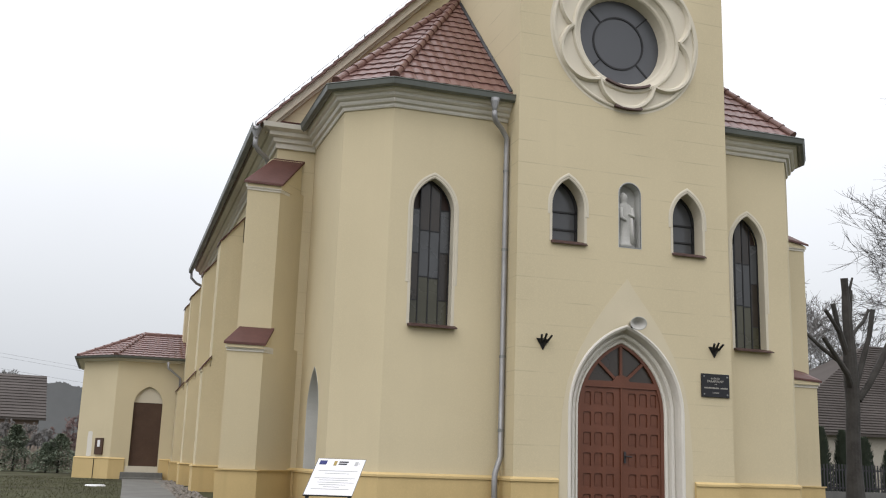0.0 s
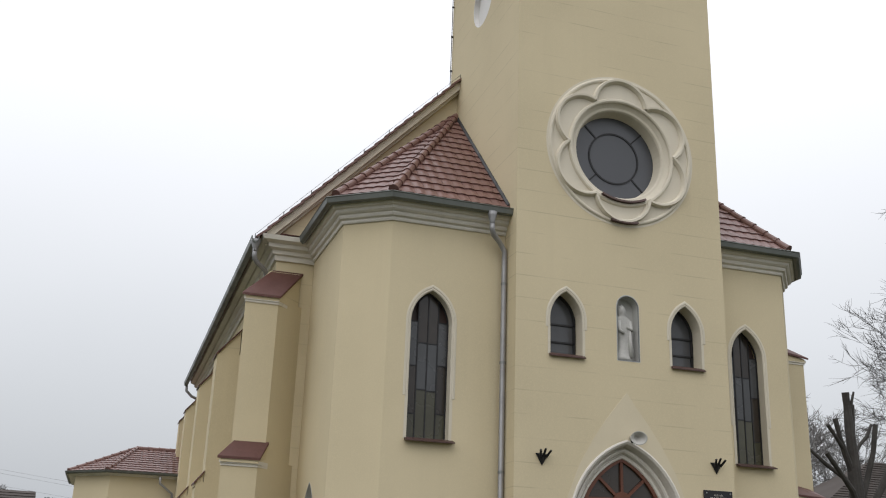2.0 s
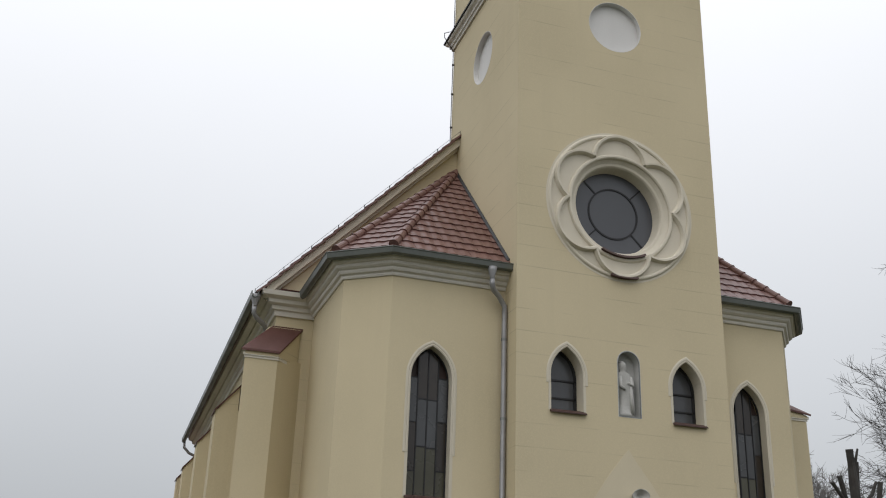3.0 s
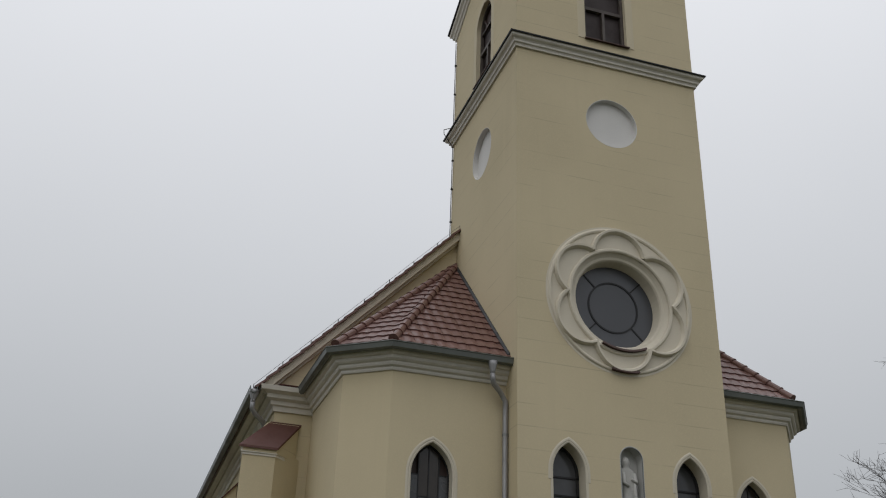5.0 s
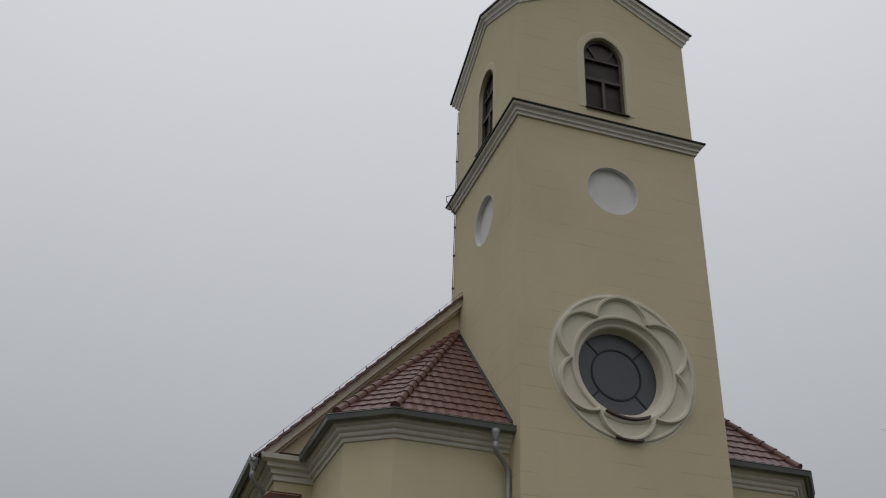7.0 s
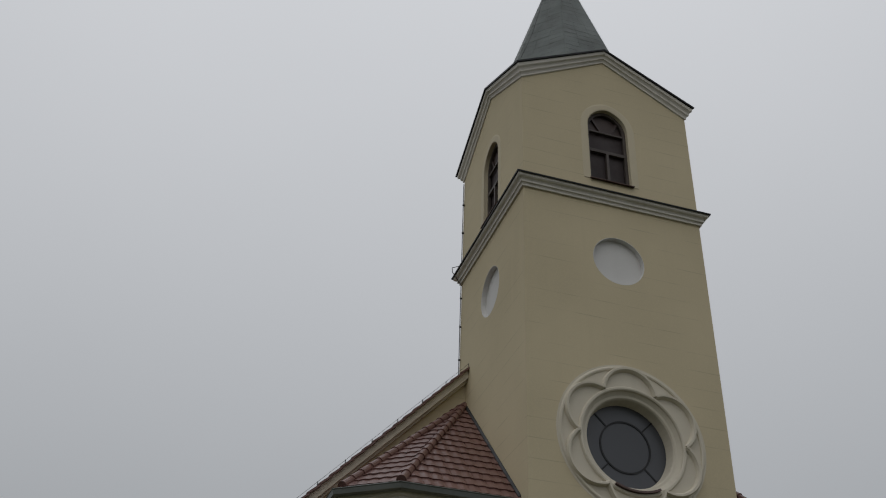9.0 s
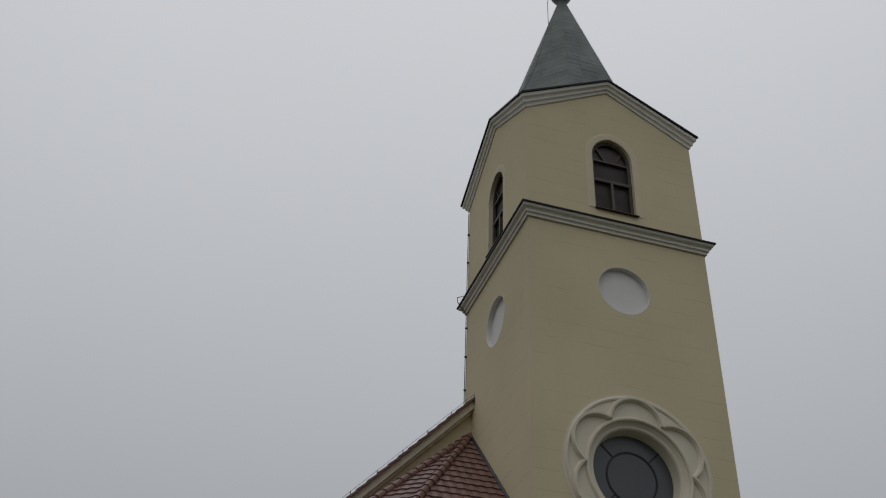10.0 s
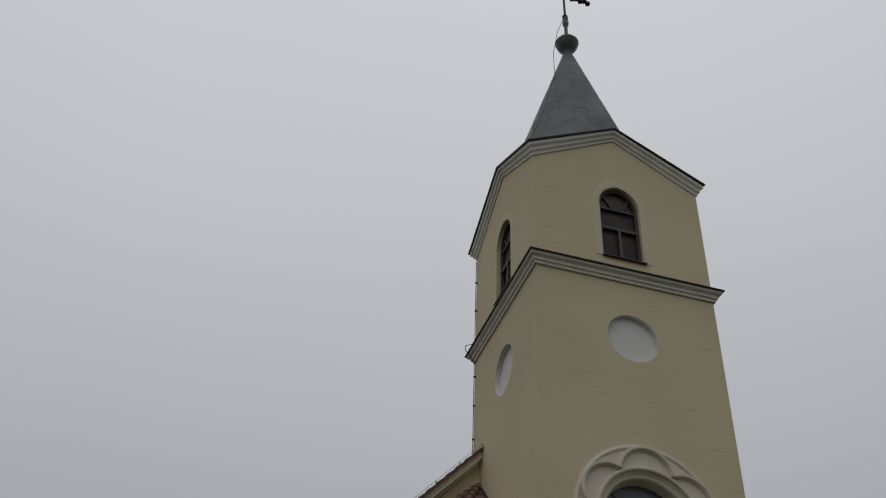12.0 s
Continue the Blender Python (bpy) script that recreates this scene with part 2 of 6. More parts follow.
def solid(bm, low, high):
    """Closes two rings of as many points into a solid."""
    a, b = [bm.verts.new(p) for p in low], [bm.verts.new(p) for p in high]
    n = len(a)
    bm.faces.new(a[::-1])
    bm.faces.new(b)
    for i in range(n):
        bm.faces.new((a[i], a[(i + 1) % n], b[(i + 1) % n], b[i]))


def slab(bm, pts, down):
    """A polygon with thickness downwards."""
    solid(bm, [(x, y, z - down) for x, y, z in pts], pts)


def arch(cx, w, z0, spring, apex, n=9):
    """The outline of an opening with a pointed or round head, from lower left over the head to lower right."""
    a, h = w / 2, apex - spring
    r = (a * a + h * h) / (2 * a)
    end = math.atan2(h, r - a) if r > a else math.pi / 2 + math.asin(min(1, (a - r) / r))
    left = [(cx - a + r - r * math.cos(end * i / n), spring + r * math.sin(end * i / n)) for i in range(n + 1)]
    return [(cx - a, z0)] + left + [(2 * cx - u, v) for u, v in left[::-1][1:]] + [(cx + a, z0)]


def ring(cx, cz, r, n=48):
    return [(cx + r * math.cos(2 * math.pi * i / n), cz + r * math.sin(2 * math.pi * i / n)) for i in range(n)]


def facade(y, sign=1):
    """Wall coordinates (u, z, depth out of the wall) to the world, for a wall that faces -y."""
    return lambda u, v, d: (u, y - d, v)


def flank(x, sign=-1):
    """The same for a wall that faces -x (sign -1) or +x; u is y."""
    return lambda u, v, d: (x + sign * d, u, v)


def slanted(p, q):
    """The same for an upright wall from p to q in plan, which faces to the right of the way from p to q."""
    p, q = Vector(p), Vector(q)
    t = (q - p).normalized()
    nrm = Vector((t.y, -t.x))
    return lambda u, v, d: (p.x + t.x * u + nrm.x * d, p.y + t.y * u + nrm.y * d, v)


def wall(bm, place, outline, holes=(), thick=0.45):
    """A wall with openings that go through it."""
    rings = []
    for d in (0.0, -thick):
        edges, loops = [], []
        for loop in (outline, *holes):
            vs = [bm.verts.new(place(u, v, d)) for u, v in loop]
            loops.append(vs)
            edges += [bm.edges.new((vs[i], vs[(i + 1) % len(vs)])) for i in range(len(vs))]
        rings.append(loops)
        bmesh.ops.triangle_fill(bm, use_beauty=True, edges=edges)
    for a, b in zip(*rings):
        for i in range(len(a)):
            j = (i + 1) % len(a)
            bm.faces.new((a[i], a[j], b[j], b[i]))


def sheet(bm, place, outline, d0, d1):
    """A flat piece of that outline between two depths."""
    solid(bm, [place(u, v, d0) for u, v in outline], [place(u, v, d1) for u, v in outline])


def trim(bm, place, path, profile, closed=False):
    """Sweeps a profile of (outward offset in the wall, depth) along a path in the wall. Outward is to the left of the way."""
    n = len(path)
    rows = []
    for i, (u, v) in enumerate(path):
        a = Vector(path[i - 1]) if i or closed else None
        b = Vector(path[(i + 1) % n]) if i < n - 1 or closed else None
        here = Vector((u, v))
        d1 = (here - a).normalized() if a is not None else (b - here).normalized()
        d2 = (b - here).normalized() if b is not None else d1
        n1, n2 = Vector((-d1.y, d1.x)), Vector((-d2.y, d2.x))
        mid = n1 + n2
        mid = mid / max(0.35, mid.dot(n1)) if mid.length > 1e-6 else n1
        rows.append([bm.verts.new(place(u + mid.x * o, v + mid.y * o, d)) for o, d in profile])
    m = len(profile)
    for i in range(n if closed else n - 1):
        j = (i + 1) % n
        for k in range(m):
            bm.faces.new((rows[i][k], rows[j][k], rows[j][(k + 1) % m], rows[i][(k + 1) % m]))
    if not closed:
        bm.faces.new(rows[0][::-1])
        bm.faces.new(rows[-1])


def run(bm, path, profile, closed=False):
    """Sweeps a profile of (outward, up) along a path of (x, y, z), mitred in plan. Outward is to the right of the way."""
    n = len(path)
    rows = []
    for i, p in enumerate(path):
        a = Vector(path[i - 1][:2]) if i or closed else None
        b = Vector(path[(i + 1) % n][:2]) if i < n - 1 or closed else None
        here = Vector(p[:2])
        d1 = (here - a).normalized() if a is not None else (b - here).normalized()
        d2 = (b - here).normalized() if b is not None else d1
        n1, n2 = Vector((d1.y, -d1.x)), Vector((d2.y, -d2.x))
        mid = n1 + n2
        mid = mid / max(0.3, mid.dot(n1)) if mid.length > 1e-6 else n1
        rows.append([bm.verts.new((p[0] + mid.x * o, p[1] + mid.y * o, p[2] + h)) for o, h in profile])
    m = len(profile)
    for i in range(n if closed else n - 1):
        j = (i + 1) % n
        for k in range(m):
            bm.faces.new((rows[i][k], rows[j][k], rows[j][(k + 1) % m], rows[i][(k + 1) % m]))
    if not closed:
        bm.faces.new(rows[0][::-1])
        bm.faces.new(rows[-1])


def tube(bm, path, radii, sides=8, squash=1.0):
    """A round bar along a path of points; radii: one number or one for each point."""
    path = [Vector(p) for p in path]
    if not isinstance(radii, (list, tuple)):
        radii = [radii] * len(path)
    rows, side = [], None
    for i, p in enumerate(path):
        d = (path[min(i + 1, len(path) - 1)] - path[max(i - 1, 0)]).normalized()
        if side is None:
            side = d.cross(Vector((0.3, 0.2, 1)) if abs(d.z) < 0.95 else Vector((1, 0, 0))).normalized()
        side = (side - d * side.dot(d)).normalized()
        other = d.cross(side)
        rows.append([bm.verts.new(p + (side * math.cos(2 * math.pi * k / sides) + other * math.sin(2 * math.pi * k / sides) * squash) * radii[i]) for k in range(sides)])
    for a, b in zip(rows, rows[1:]):
        for k in range(sides):
            bm.faces.new((a[k], a[(k + 1) % sides], b[(k + 1) % sides], b[k]))
    bm.faces.new(rows[0][::-1])
    bm.faces.new(rows[-1])


def lathe(bm, at, profile, sides=20):
    """A turned piece about an upright axis: (radius, height)."""
    rows = [[bm.verts.new((at[0] + r * math.cos(2 * math.pi * k / sides), at[1] + r * math.sin(2 * math.pi * k / sides), at[2] + h)) for k in range(sides)] for r, h in profile]
    for a, b in zip(rows, rows[1:]):
        for k in range(sides):
            bm.faces.new((a[k], a[(k + 1) % sides], b[(k + 1) % sides], b[k]))
    bm.faces.new(rows[0][::-1])
    bm.faces.new(rows[-1])


def mesh_of(name, verts, faces):
    me = bpy.data.meshes.new(name)
    me.from_pydata(verts, [], faces)
    me.update()
    return me


# ---- plan of the church: the front faces -y, the ground round it lies at 0 ----
TX0, TX1, TY0, TY1 = 7.07, 11.78, 17.50, 22.15
TXC, TYC = (TX0 + TX1) / 2, (TY0 + TY1) / 2
NY = 21.60
NX0, NX1, NY1 = 2.93, 15.92, 40.2
PLINTH = 0.66
BAY_L = [(4.68, 18.12), (3.83, 18.78), (3.78, NY)]
BAY_R = [(13.70, 18.12), (14.52, 19.15), (14.60, NY)]
BAY_Z, BAY_G = 7.68, 8.13

church = thing("church", "cream plastered village church with a square tower and red tiled roofs", "church", (TXC, NY, 0))

# ---- tower ----
front, left, right = facade(TY0), flank(TX0), flank(TX1, 1)
back = lambda u, v, d: (u, TY1 + d, v)
DOOR_HOLE = arch(9.42, 2.40, -0.3, 1.95, 3.60, 14)
SW = [(8.15, 0.70), (10.83, 0.70)]
ROSE_C = (9.45, 9.73)
RELIEF_C = (9.44, 9.77)
DISC = ring(9.46, 14.30, 0.655, 40)
BELL = arch(9.435, 1.14, 16.66, 18.45, 19.10)
NICHE_HOLE = arch(9.505, 0.49, 5.22, 6.32, 6.565)
SIDE_DISC = ring(TYC, 14.30, 0.655, 40)
SIDE_BELL = arch(TYC, 1.14, 16.66, 18.45, 19.10)
GABLE_Z, PEAK_Z = 19.40, 20.70


def tower_outline(a, b):
    return [(a, -0.6), (b, -0.6), (b, GABLE_Z + 0.38), ((a + b) / 2, PEAK_Z + 0.3), (a, GABLE_Z + 0.38)]


bm = bmesh.new()
wall(bm, front, tower_outline(TX0, TX1), [DOOR_HOLE, *[arch(c, w, 5.20, 5.92, 6.50) for c, w in SW], NICHE_HOLE, ring(*ROSE_C, 1.2), DISC, BELL], 0.5)
tower = part("tower_front_wall", bm, CREAM, church)
bm = bmesh.new()
wall(bm, left, tower_outline(TY0 + 0.5, TY1)[:2] + [(TY1, GABLE_Z + 0.2), (TYC, PEAK_Z + 0.2), (TY0 + 0.5, GABLE_Z + 0.46)], [SIDE_DISC, SIDE_BELL], 0.5)
tower_left = part("tower_side_wall", bm, CREAM, church)
bm = bmesh.new()
wall(bm, right, tower_outline(TY0 + 0.5, TY1)[:2] + [(TY1, GABLE_Z + 0.2), (TYC, PEAK_Z + 0.2), (TY0 + 0.5, GABLE_Z + 0.46)], [SIDE_DISC, SIDE_BELL], 0.5)
part("tower_side_wall", bm, CREAM, church)
bm = bmesh.new()
wall(bm, back, tower_outline(TX0 + 0.5, TX1 - 0.5)[:2] + [(TX1 - 0.5, GABLE_Z + 0.26), (TXC, PEAK_Z), (TX0 + 0.5, GABLE_Z + 0.26)], [BELL], 0.5)
part("tower_back_wall", bm, CREAM, church)
for z in (4.4, 7.6, 13.0, 16.3):
    bm = bmesh.new()
    box(bm, TX0 + 0.5, TX1 - 0.5, TY0 + 0.5, TY1 - 0.5, z, z + 0.2)
    part("tower_floor", bm, FRAME, church)

TOWER_LOOP = [(TX0, TY0), (TX1, TY0), (TX1, TY1), (TX0, TY1)]
bm = bmesh.new()
run(bm, [(x, y, 15.91) for x, y in TOWER_LOOP], [(0.002, -0.01), (0.05, -0.01), (0.055, 0.035), (0.068, 0.06), (0.10, 0.075), (0.105, 0.125), (0.125, 0.155), (0.165, 0.175), (0.19, 0.20), (0.20, 0.26), (0.002, 0.33)], True)
cornice = part("tower_cornice", bm, TRIM, church)
bm = bmesh.new()
run(bm, [(x, y, 15.91) for x, y in TOWER_LOOP], [(0.002, 0.345), (0.21, 0.268), (0.23, 0.25), (0.24, 0.285), (0.002, 0.385)], True)
part("flashing", bm, LEAD, cornice, "dark sheet metal flashing")
GABLES = []
for i, (x, y) in enumerate(TOWER_LOOP):
    x2, y2 = TOWER_LOOP[(i + 1) % 4]
    GABLES += [(x, y, GABLE_Z), ((x + x2) / 2, (y + y2) / 2, PEAK_Z)]
GABLES[2] = (TX1, TY0, GABLE_Z - 0.05)
bm = bmesh.new()
run(bm, GABLES, [(0.002, 0.12), (0.035, 0.12), (0.04, 0.17), (0.06, 0.205), (0.095, 0.22), (0.10, 0.275), (0.12, 0.31), (0.165, 0.33), (0.18, 0.42), (0.002, 0.44)], True)
gable_cornice = part("gable_cornice", bm, TRIM, church)
bm = bmesh.new()
run(bm, GABLES, [(-0.3, 0.45), (0.20, 0.445), (0.215, 0.42), (0.225, 0.465), (-0.3, 0.51)], True)
part("flashing", bm, LEAD, gable_cornice, "dark sheet metal edge")

# the spire: eight sides in overlapping sheet courses
SX, SY, S_TOP, S_M = 9.34, TYC, 27.62, 0.330


def spire_ring(z, grow=0.0):
    r = S_M * (S_TOP - z) + grow
    return [(SX + r * math.cos(radians(22.5 + 45 * k)), SY + r * math.sin(radians(22.5 + 45 * k)), z) for k in range(8)]


bm = bmesh.new()
for i in range(8):
    a, b = GABLES[i], GABLES[(i + 1) % 8]
    bm.faces.new([bm.verts.new(p) for p in ((a[0], a[1], a[2] + 0.46), (b[0], b[1], b[2] + 0.46), (TXC, TYC, 21.3))])
part("gable_roof", bm, SPIRE, church)
bm = bmesh.new()
solid(bm, spire_ring(20.4, -0.03), spire_ring(27.45, -0.0))
spire = part("spire", bm, SPIRE, church, "eight-sided green patinated metal spire")
z = 20.9
bm = bmesh.new()
while z < 27.25:
    lo, hi = spire_ring(z, 0.005), spire_ring(z + 0.27, 0.002)
    for k in range(8):
        a, b, c, d = Vector(lo[k]), Vector(lo[(k + 1) % 8]), Vector(hi[(k + 1) % 8]), Vector(hi[k])
        cols = max(1, round((b - a).length / 0.42))
        for j in range(cols):
            f0, f1 = j / cols + 0.004 / cols, (j + 1) / cols - 0.004 / cols
            drop = Vector((0, 0, random.uniform(-0.006, 0.006)))
            q = [a.lerp(b, f0) + drop, a.lerp(b, f1) + drop, d.lerp(c, f1), d.lerp(c, f0)]
            inward = (Vector((SX, SY, z)) - (a + b) / 2) * Vector((1, 1, 0))
            inward = inward.normalized() * 0.03
            solid(bm, [p + inward for p in q], q)
    z += 0.255
tagged(part("sheet_cladding", bm, SPIRE, spire), kind="stuff")
bm = bmesh.new()
lathe(bm, (SX, SY, 27.15), [(0.12, -0.10), (0.13, 0.06), (0.21, 0.17), (0.30, 0.30), (0.36, 0.43), (0.385, 0.52), (0.395, 0.54), (0.395, 0.57), (0.355, 0.63), (0.30, 0.72), (0.20, 0.85), (0.11, 0.94), (0.065, 1.02), (0.06, 1.18), (0.06, 1.45), (0.09, 1.52), (0.11, 1.62), (0.10, 1.74), (0.06, 1.80), (0.10, 1.86), (0.10, 1.90), (0.05, 1.94)])
ball = part("finial_ball", bm, SPIRE, church, "dark green metal ball finial", True)
bm = bmesh.new()
tube(bm, [(SX, SY, 28.9), (SX - 0.03, SY, 31.9)], [0.045, 0.03], 8)
for z0, r in ((29.15, 0.10), (30.30, 0.13)):
    lathe(bm, (SX - 0.01, SY, z0 - r), [(0.02, 0), (r * 0.8, r * 0.5), (r, r), (r * 0.8, r * 1.5), (0.02, 2 * r)], 10)
part("rod", bm, IRON, ball)
bm = bmesh.new()
tube(bm, [(SX - 0.35, SY, 30.32), (SX + 0.9, SY, 30.32)], 0.04, 6)
for u in (-0.36, -0.22, 0.3, 0.45, 0.62, 0.78, 0.9):
    bmesh.ops.create_icosphere(bm, subdivisions=1, radius=0.105, matrix=pose(SX + u, SY, 30.32 + 0.05 * math.sin(u * 19)))
tube(bm, [(SX - 0.03, SY, 31.1), (SX + 0.25, SY, 30.7), (SX + 0.8, SY, 30.5)], [0.03, 0.06, 0.02], 6)
part("weather_vane", bm, IRON, ball, "black wrought iron vane")
bm = bmesh.new()
tube(bm, [(SX - 0.02, SY - 0.05, 29.2), (SX - 0.42, SY - 0.2, 27.9), (SX - 0.62, SY - 0.25, 26.7), (SX - 0.66, SY - 0.35, 25.5), (SX - 1.35, SY - 0.9, 22.9), (SX - 2.0, SY - 1.4, 21.0)], 0.010, 5)
part("lightning_wire", bm, CABLE, church)
bm = bmesh.new()
tube(bm, [(TX0 - 0.04, TY1 - 0.06, z) for z in (10.0, 13.0, 15.6)] + [(TX0 - 0.04, TY1 - 0.06, 15.85), (TX0 - 0.30, TY1 - 0.06, 16.22), (TX0 - 0.31, TY1 - 0.06, 16.36), (TX0 - 0.04, TY1 - 0.06, 16.5), (TX0 - 0.04, TY1 - 0.06, 19.4)], 0.012, 5)
for z in (13.5, 14.5, 15.4, 17.6, 18.6):
    box(bm, TX0 - 0.06, TX0, TY1 - 0.08, TY1 - 0.04, z, z + 0.04)
part("lightning_wire", bm, CABLE, church)


# ---- windows of the tower ----
def sill(bm, place, u0, u1, z, out=0.12):
    solid(bm, [place(u0, z - 0.03, -0.02), place(u1, z - 0.03, -0.02), place(u1, z - 0.05, out), place(u0, z - 0.05, out)],
          [place(u0, z + 0.03, -0.02), place(u1, z + 0.03, -0.02), place(u1, z - 0.03, out), place(u0, z - 0.03, out)])


def inset(path, d):
    """The same arch made smaller by d on the sides and head."""
    c = sum(u for u, v in path) / len(path)
    top = max(v for u, v in path)
    bottom = min(v for u, v in path)
    half = max(u for u, v in path) - c
    return [(c + (u - c) * (half - d) / half, bottom + d + (v - bottom) * (top - bottom - 2 * d) / (top - bottom)) for u, v in path]


def small_window(c, w):
    hole = arch(c, w, 5.20, 5.92, 6.50)
    bm = bmesh.new()
    trim(bm, front, [(c - w / 2, 5.74), *hole[1:-1], (c + w / 2, 5.74)], [(-0.005, -0.38), (-0.005, 0.0), (0.015, 0.012), (0.03, 0.006), (0.045, 0.016), (0.075, 0.014), (0.095, 0.003), (0.09, -0.02)])
    trim(bm, front, [(c - w / 2, 5.20), (c - w / 2, 5.74)], [(-0.005, -0.38), (-0.005, 0.006), (0.05, 0.006), (0.05, -0.02)])
    trim(bm, front, [(c + w / 2, 5.74), (c + w / 2, 5.20)], [(-0.005, -0.38), (-0.005, 0.006), (0.05, 0.006), (0.05, -0.02)])
    win = part("small_window", bm, WHITE, church, "small pointed window with a white moulded surround")
    bm = bmesh.new()
    sheet(bm, front, arch(c, w + 0.1, 5.15, 5.92, 6.55), -0.36, -0.34)
    part("pane", bm, GLASS, win)
    bm = bmesh.new()
    for zz in (5.50, 5.86):
        sheet(bm, front, [(c - w / 2, zz), (c + w / 2, zz), (c + w / 2, zz + 0.035), (c - w / 2, zz + 0.035)], -0.345, -0.31)
    trim(bm, front, inset(hole, 0.02), [(-0.04, -0.345), (-0.04, -0.31), (0.02, -0.31), (0.02, -0.345)], True)
    part("glazing_grid", bm, LEAD, win)
    bm = bmesh.new()
    sill(bm, front, c - w / 2 - 0.02, c + w / 2 + 0.04, 5.20, 0.07)
    part("window_sill", bm, SILL, win, "dark sheet metal sill")


for c, w in SW:
    small_window(c, w)

# rose window with its six-lobed relief
bm = bmesh.new()
wall(bm, front, ring(*RELIEF_C, 1.73, 64), [ring(*ROSE_C, 1.2, 48)], 0.03)
for v in bm.verts:
    v.co.y -= 0.004
rose = part("rose_window", bm, ROSETTE, church, "round window in a white six-lobed plaster rosette")
bm = bmesh.new()
trim(bm, front, ring(*ROSE_C, 1.2)[::-1], [(-0.05, -0.03), (-0.045, 0.03), (-0.02, 0.05), (0.02, 0.05), (0.045, 0.02), (0.05, -0.01)], True)
part("inner_ring", bm, ROSETTE, rose)
for k in range(6):
    lobe_c = (RELIEF_C[0] + 1.0 * math.cos(radians(30 + 60 * k)), RELIEF_C[1] + 1.0 * math.sin(radians(30 + 60 * k)))
    reach = math.atan2(1.23 * math.sin(radians(30)), 1.23 * math.cos(radians(30)) - 1.0)
    pts = [(lobe_c[0] + 0.62 * math.cos(radians(30 + 60 * k) + reach * (1 - 2 * i / 22)), lobe_c[1] + 0.62 * math.sin(radians(30 + 60 * k) + reach * (1 - 2 * i / 22))) for i in range(23)]
    bm = bmesh.new()
    trim(bm, front, pts, [(-0.065, -0.01), (-0.05, 0.045), (-0.02, 0.10), (0.025, 0.105), (0.05, 0.04), (0.055, -0.01)])
    part("lobe_moulding", bm, ROSETTE, rose)
bm = bmesh.new()
trim(bm, front, ring(*RELIEF_C, 1.65, 64)[::-1], [(-0.055, 0.0), (-0.045, 0.03), (-0.015, 0.045), (0.01, 0.04), (0.03, 0.015), (0.04, 0.0)], True)
part("outer_ring", bm, ROSETTE, rose)
bm = bmesh.new()
trim(bm, front, ring(*ROSE_C, 0.965)[::-1], [(0.0, -0.47), (0.0, -0.35), (0.02, -0.24), (0.035, -0.12), (0.06, -0.085), (0.11, -0.075), (0.15, -0.045), (0.19, -0.012), (0.24, 0.004), (0.24, -0.47)], True)
part("reveal", bm, ROSETTE, rose)
for k in range(4):
    bm = bmesh.new()
    arc0 = [(ROSE_C[0] + r * math.cos(radians(45 + 90 * k + 90 * i / 12)), ROSE_C[1] + r * math.sin(radians(45 + 90 * k + 90 * i / 12))) for r, seq in ((0.985, range(13)), (0.58, range(12, -1, -1))) for i in seq]
    sheet(bm, front, arc0, -0.38, -0.37)
    part("pane", bm, ROSE, rose)
bm = bmesh.new()
sheet(bm, front, ring(*ROSE_C, 0.58), -0.38, -0.37)
part("pane", bm, ROSE, rose)
bm = bmesh.new()
trim(bm, front, ring(*ROSE_C, 0.58)[::-1], [(-0.018, -0.38), (-0.018, -0.352), (0.018, -0.352), (0.018, -0.38)], True)
for k in range(4):
    a = radians(45 + 90 * k)
    trim(bm, front, [(ROSE_C[0] + r * math.cos(a), ROSE_C[1] + r * math.sin(a)) for r in (0.59, 0.97)], [(-0.016, -0.38), (-0.016, -0.355), (0.016, -0.355), (0.016, -0.38)])
part("glazing_grid", bm, LEAD, rose)
for r, half in ((1.14, 26), (1.605, 11)):
    bm = bmesh.new()
    pts = [(ROSE_C[0] + r * math.cos(radians(270 - half + 2 * half * i / 12)), ROSE_C[1] + r * math.sin(radians(270 - half + 2 * half * i / 12))) for i in range(13)]
    trim(bm, front, pts[::-1], [(-0.014, -0.05), (-0.022, 0.10), (0.024, 0.115), (0.03, 0.0)])
    part("drip_flashing", bm, SILL, rose, "brown sheet metal drip edge")

for place, loop, owner in ((front, DISC, tower), (left, SIDE_DISC, tower_left)):
    bm = bmesh.new()
    sheet(bm, place, loop, -0.20, -0.13)
    trim(bm, place, loop[::-1], [(-0.004, -0.14), (-0.004, 0.002), (0.006, 0.002), (0.006, -0.14)], True)
    part("blind_roundel", bm, ROUNDEL, owner, "recessed white plaster roundel")


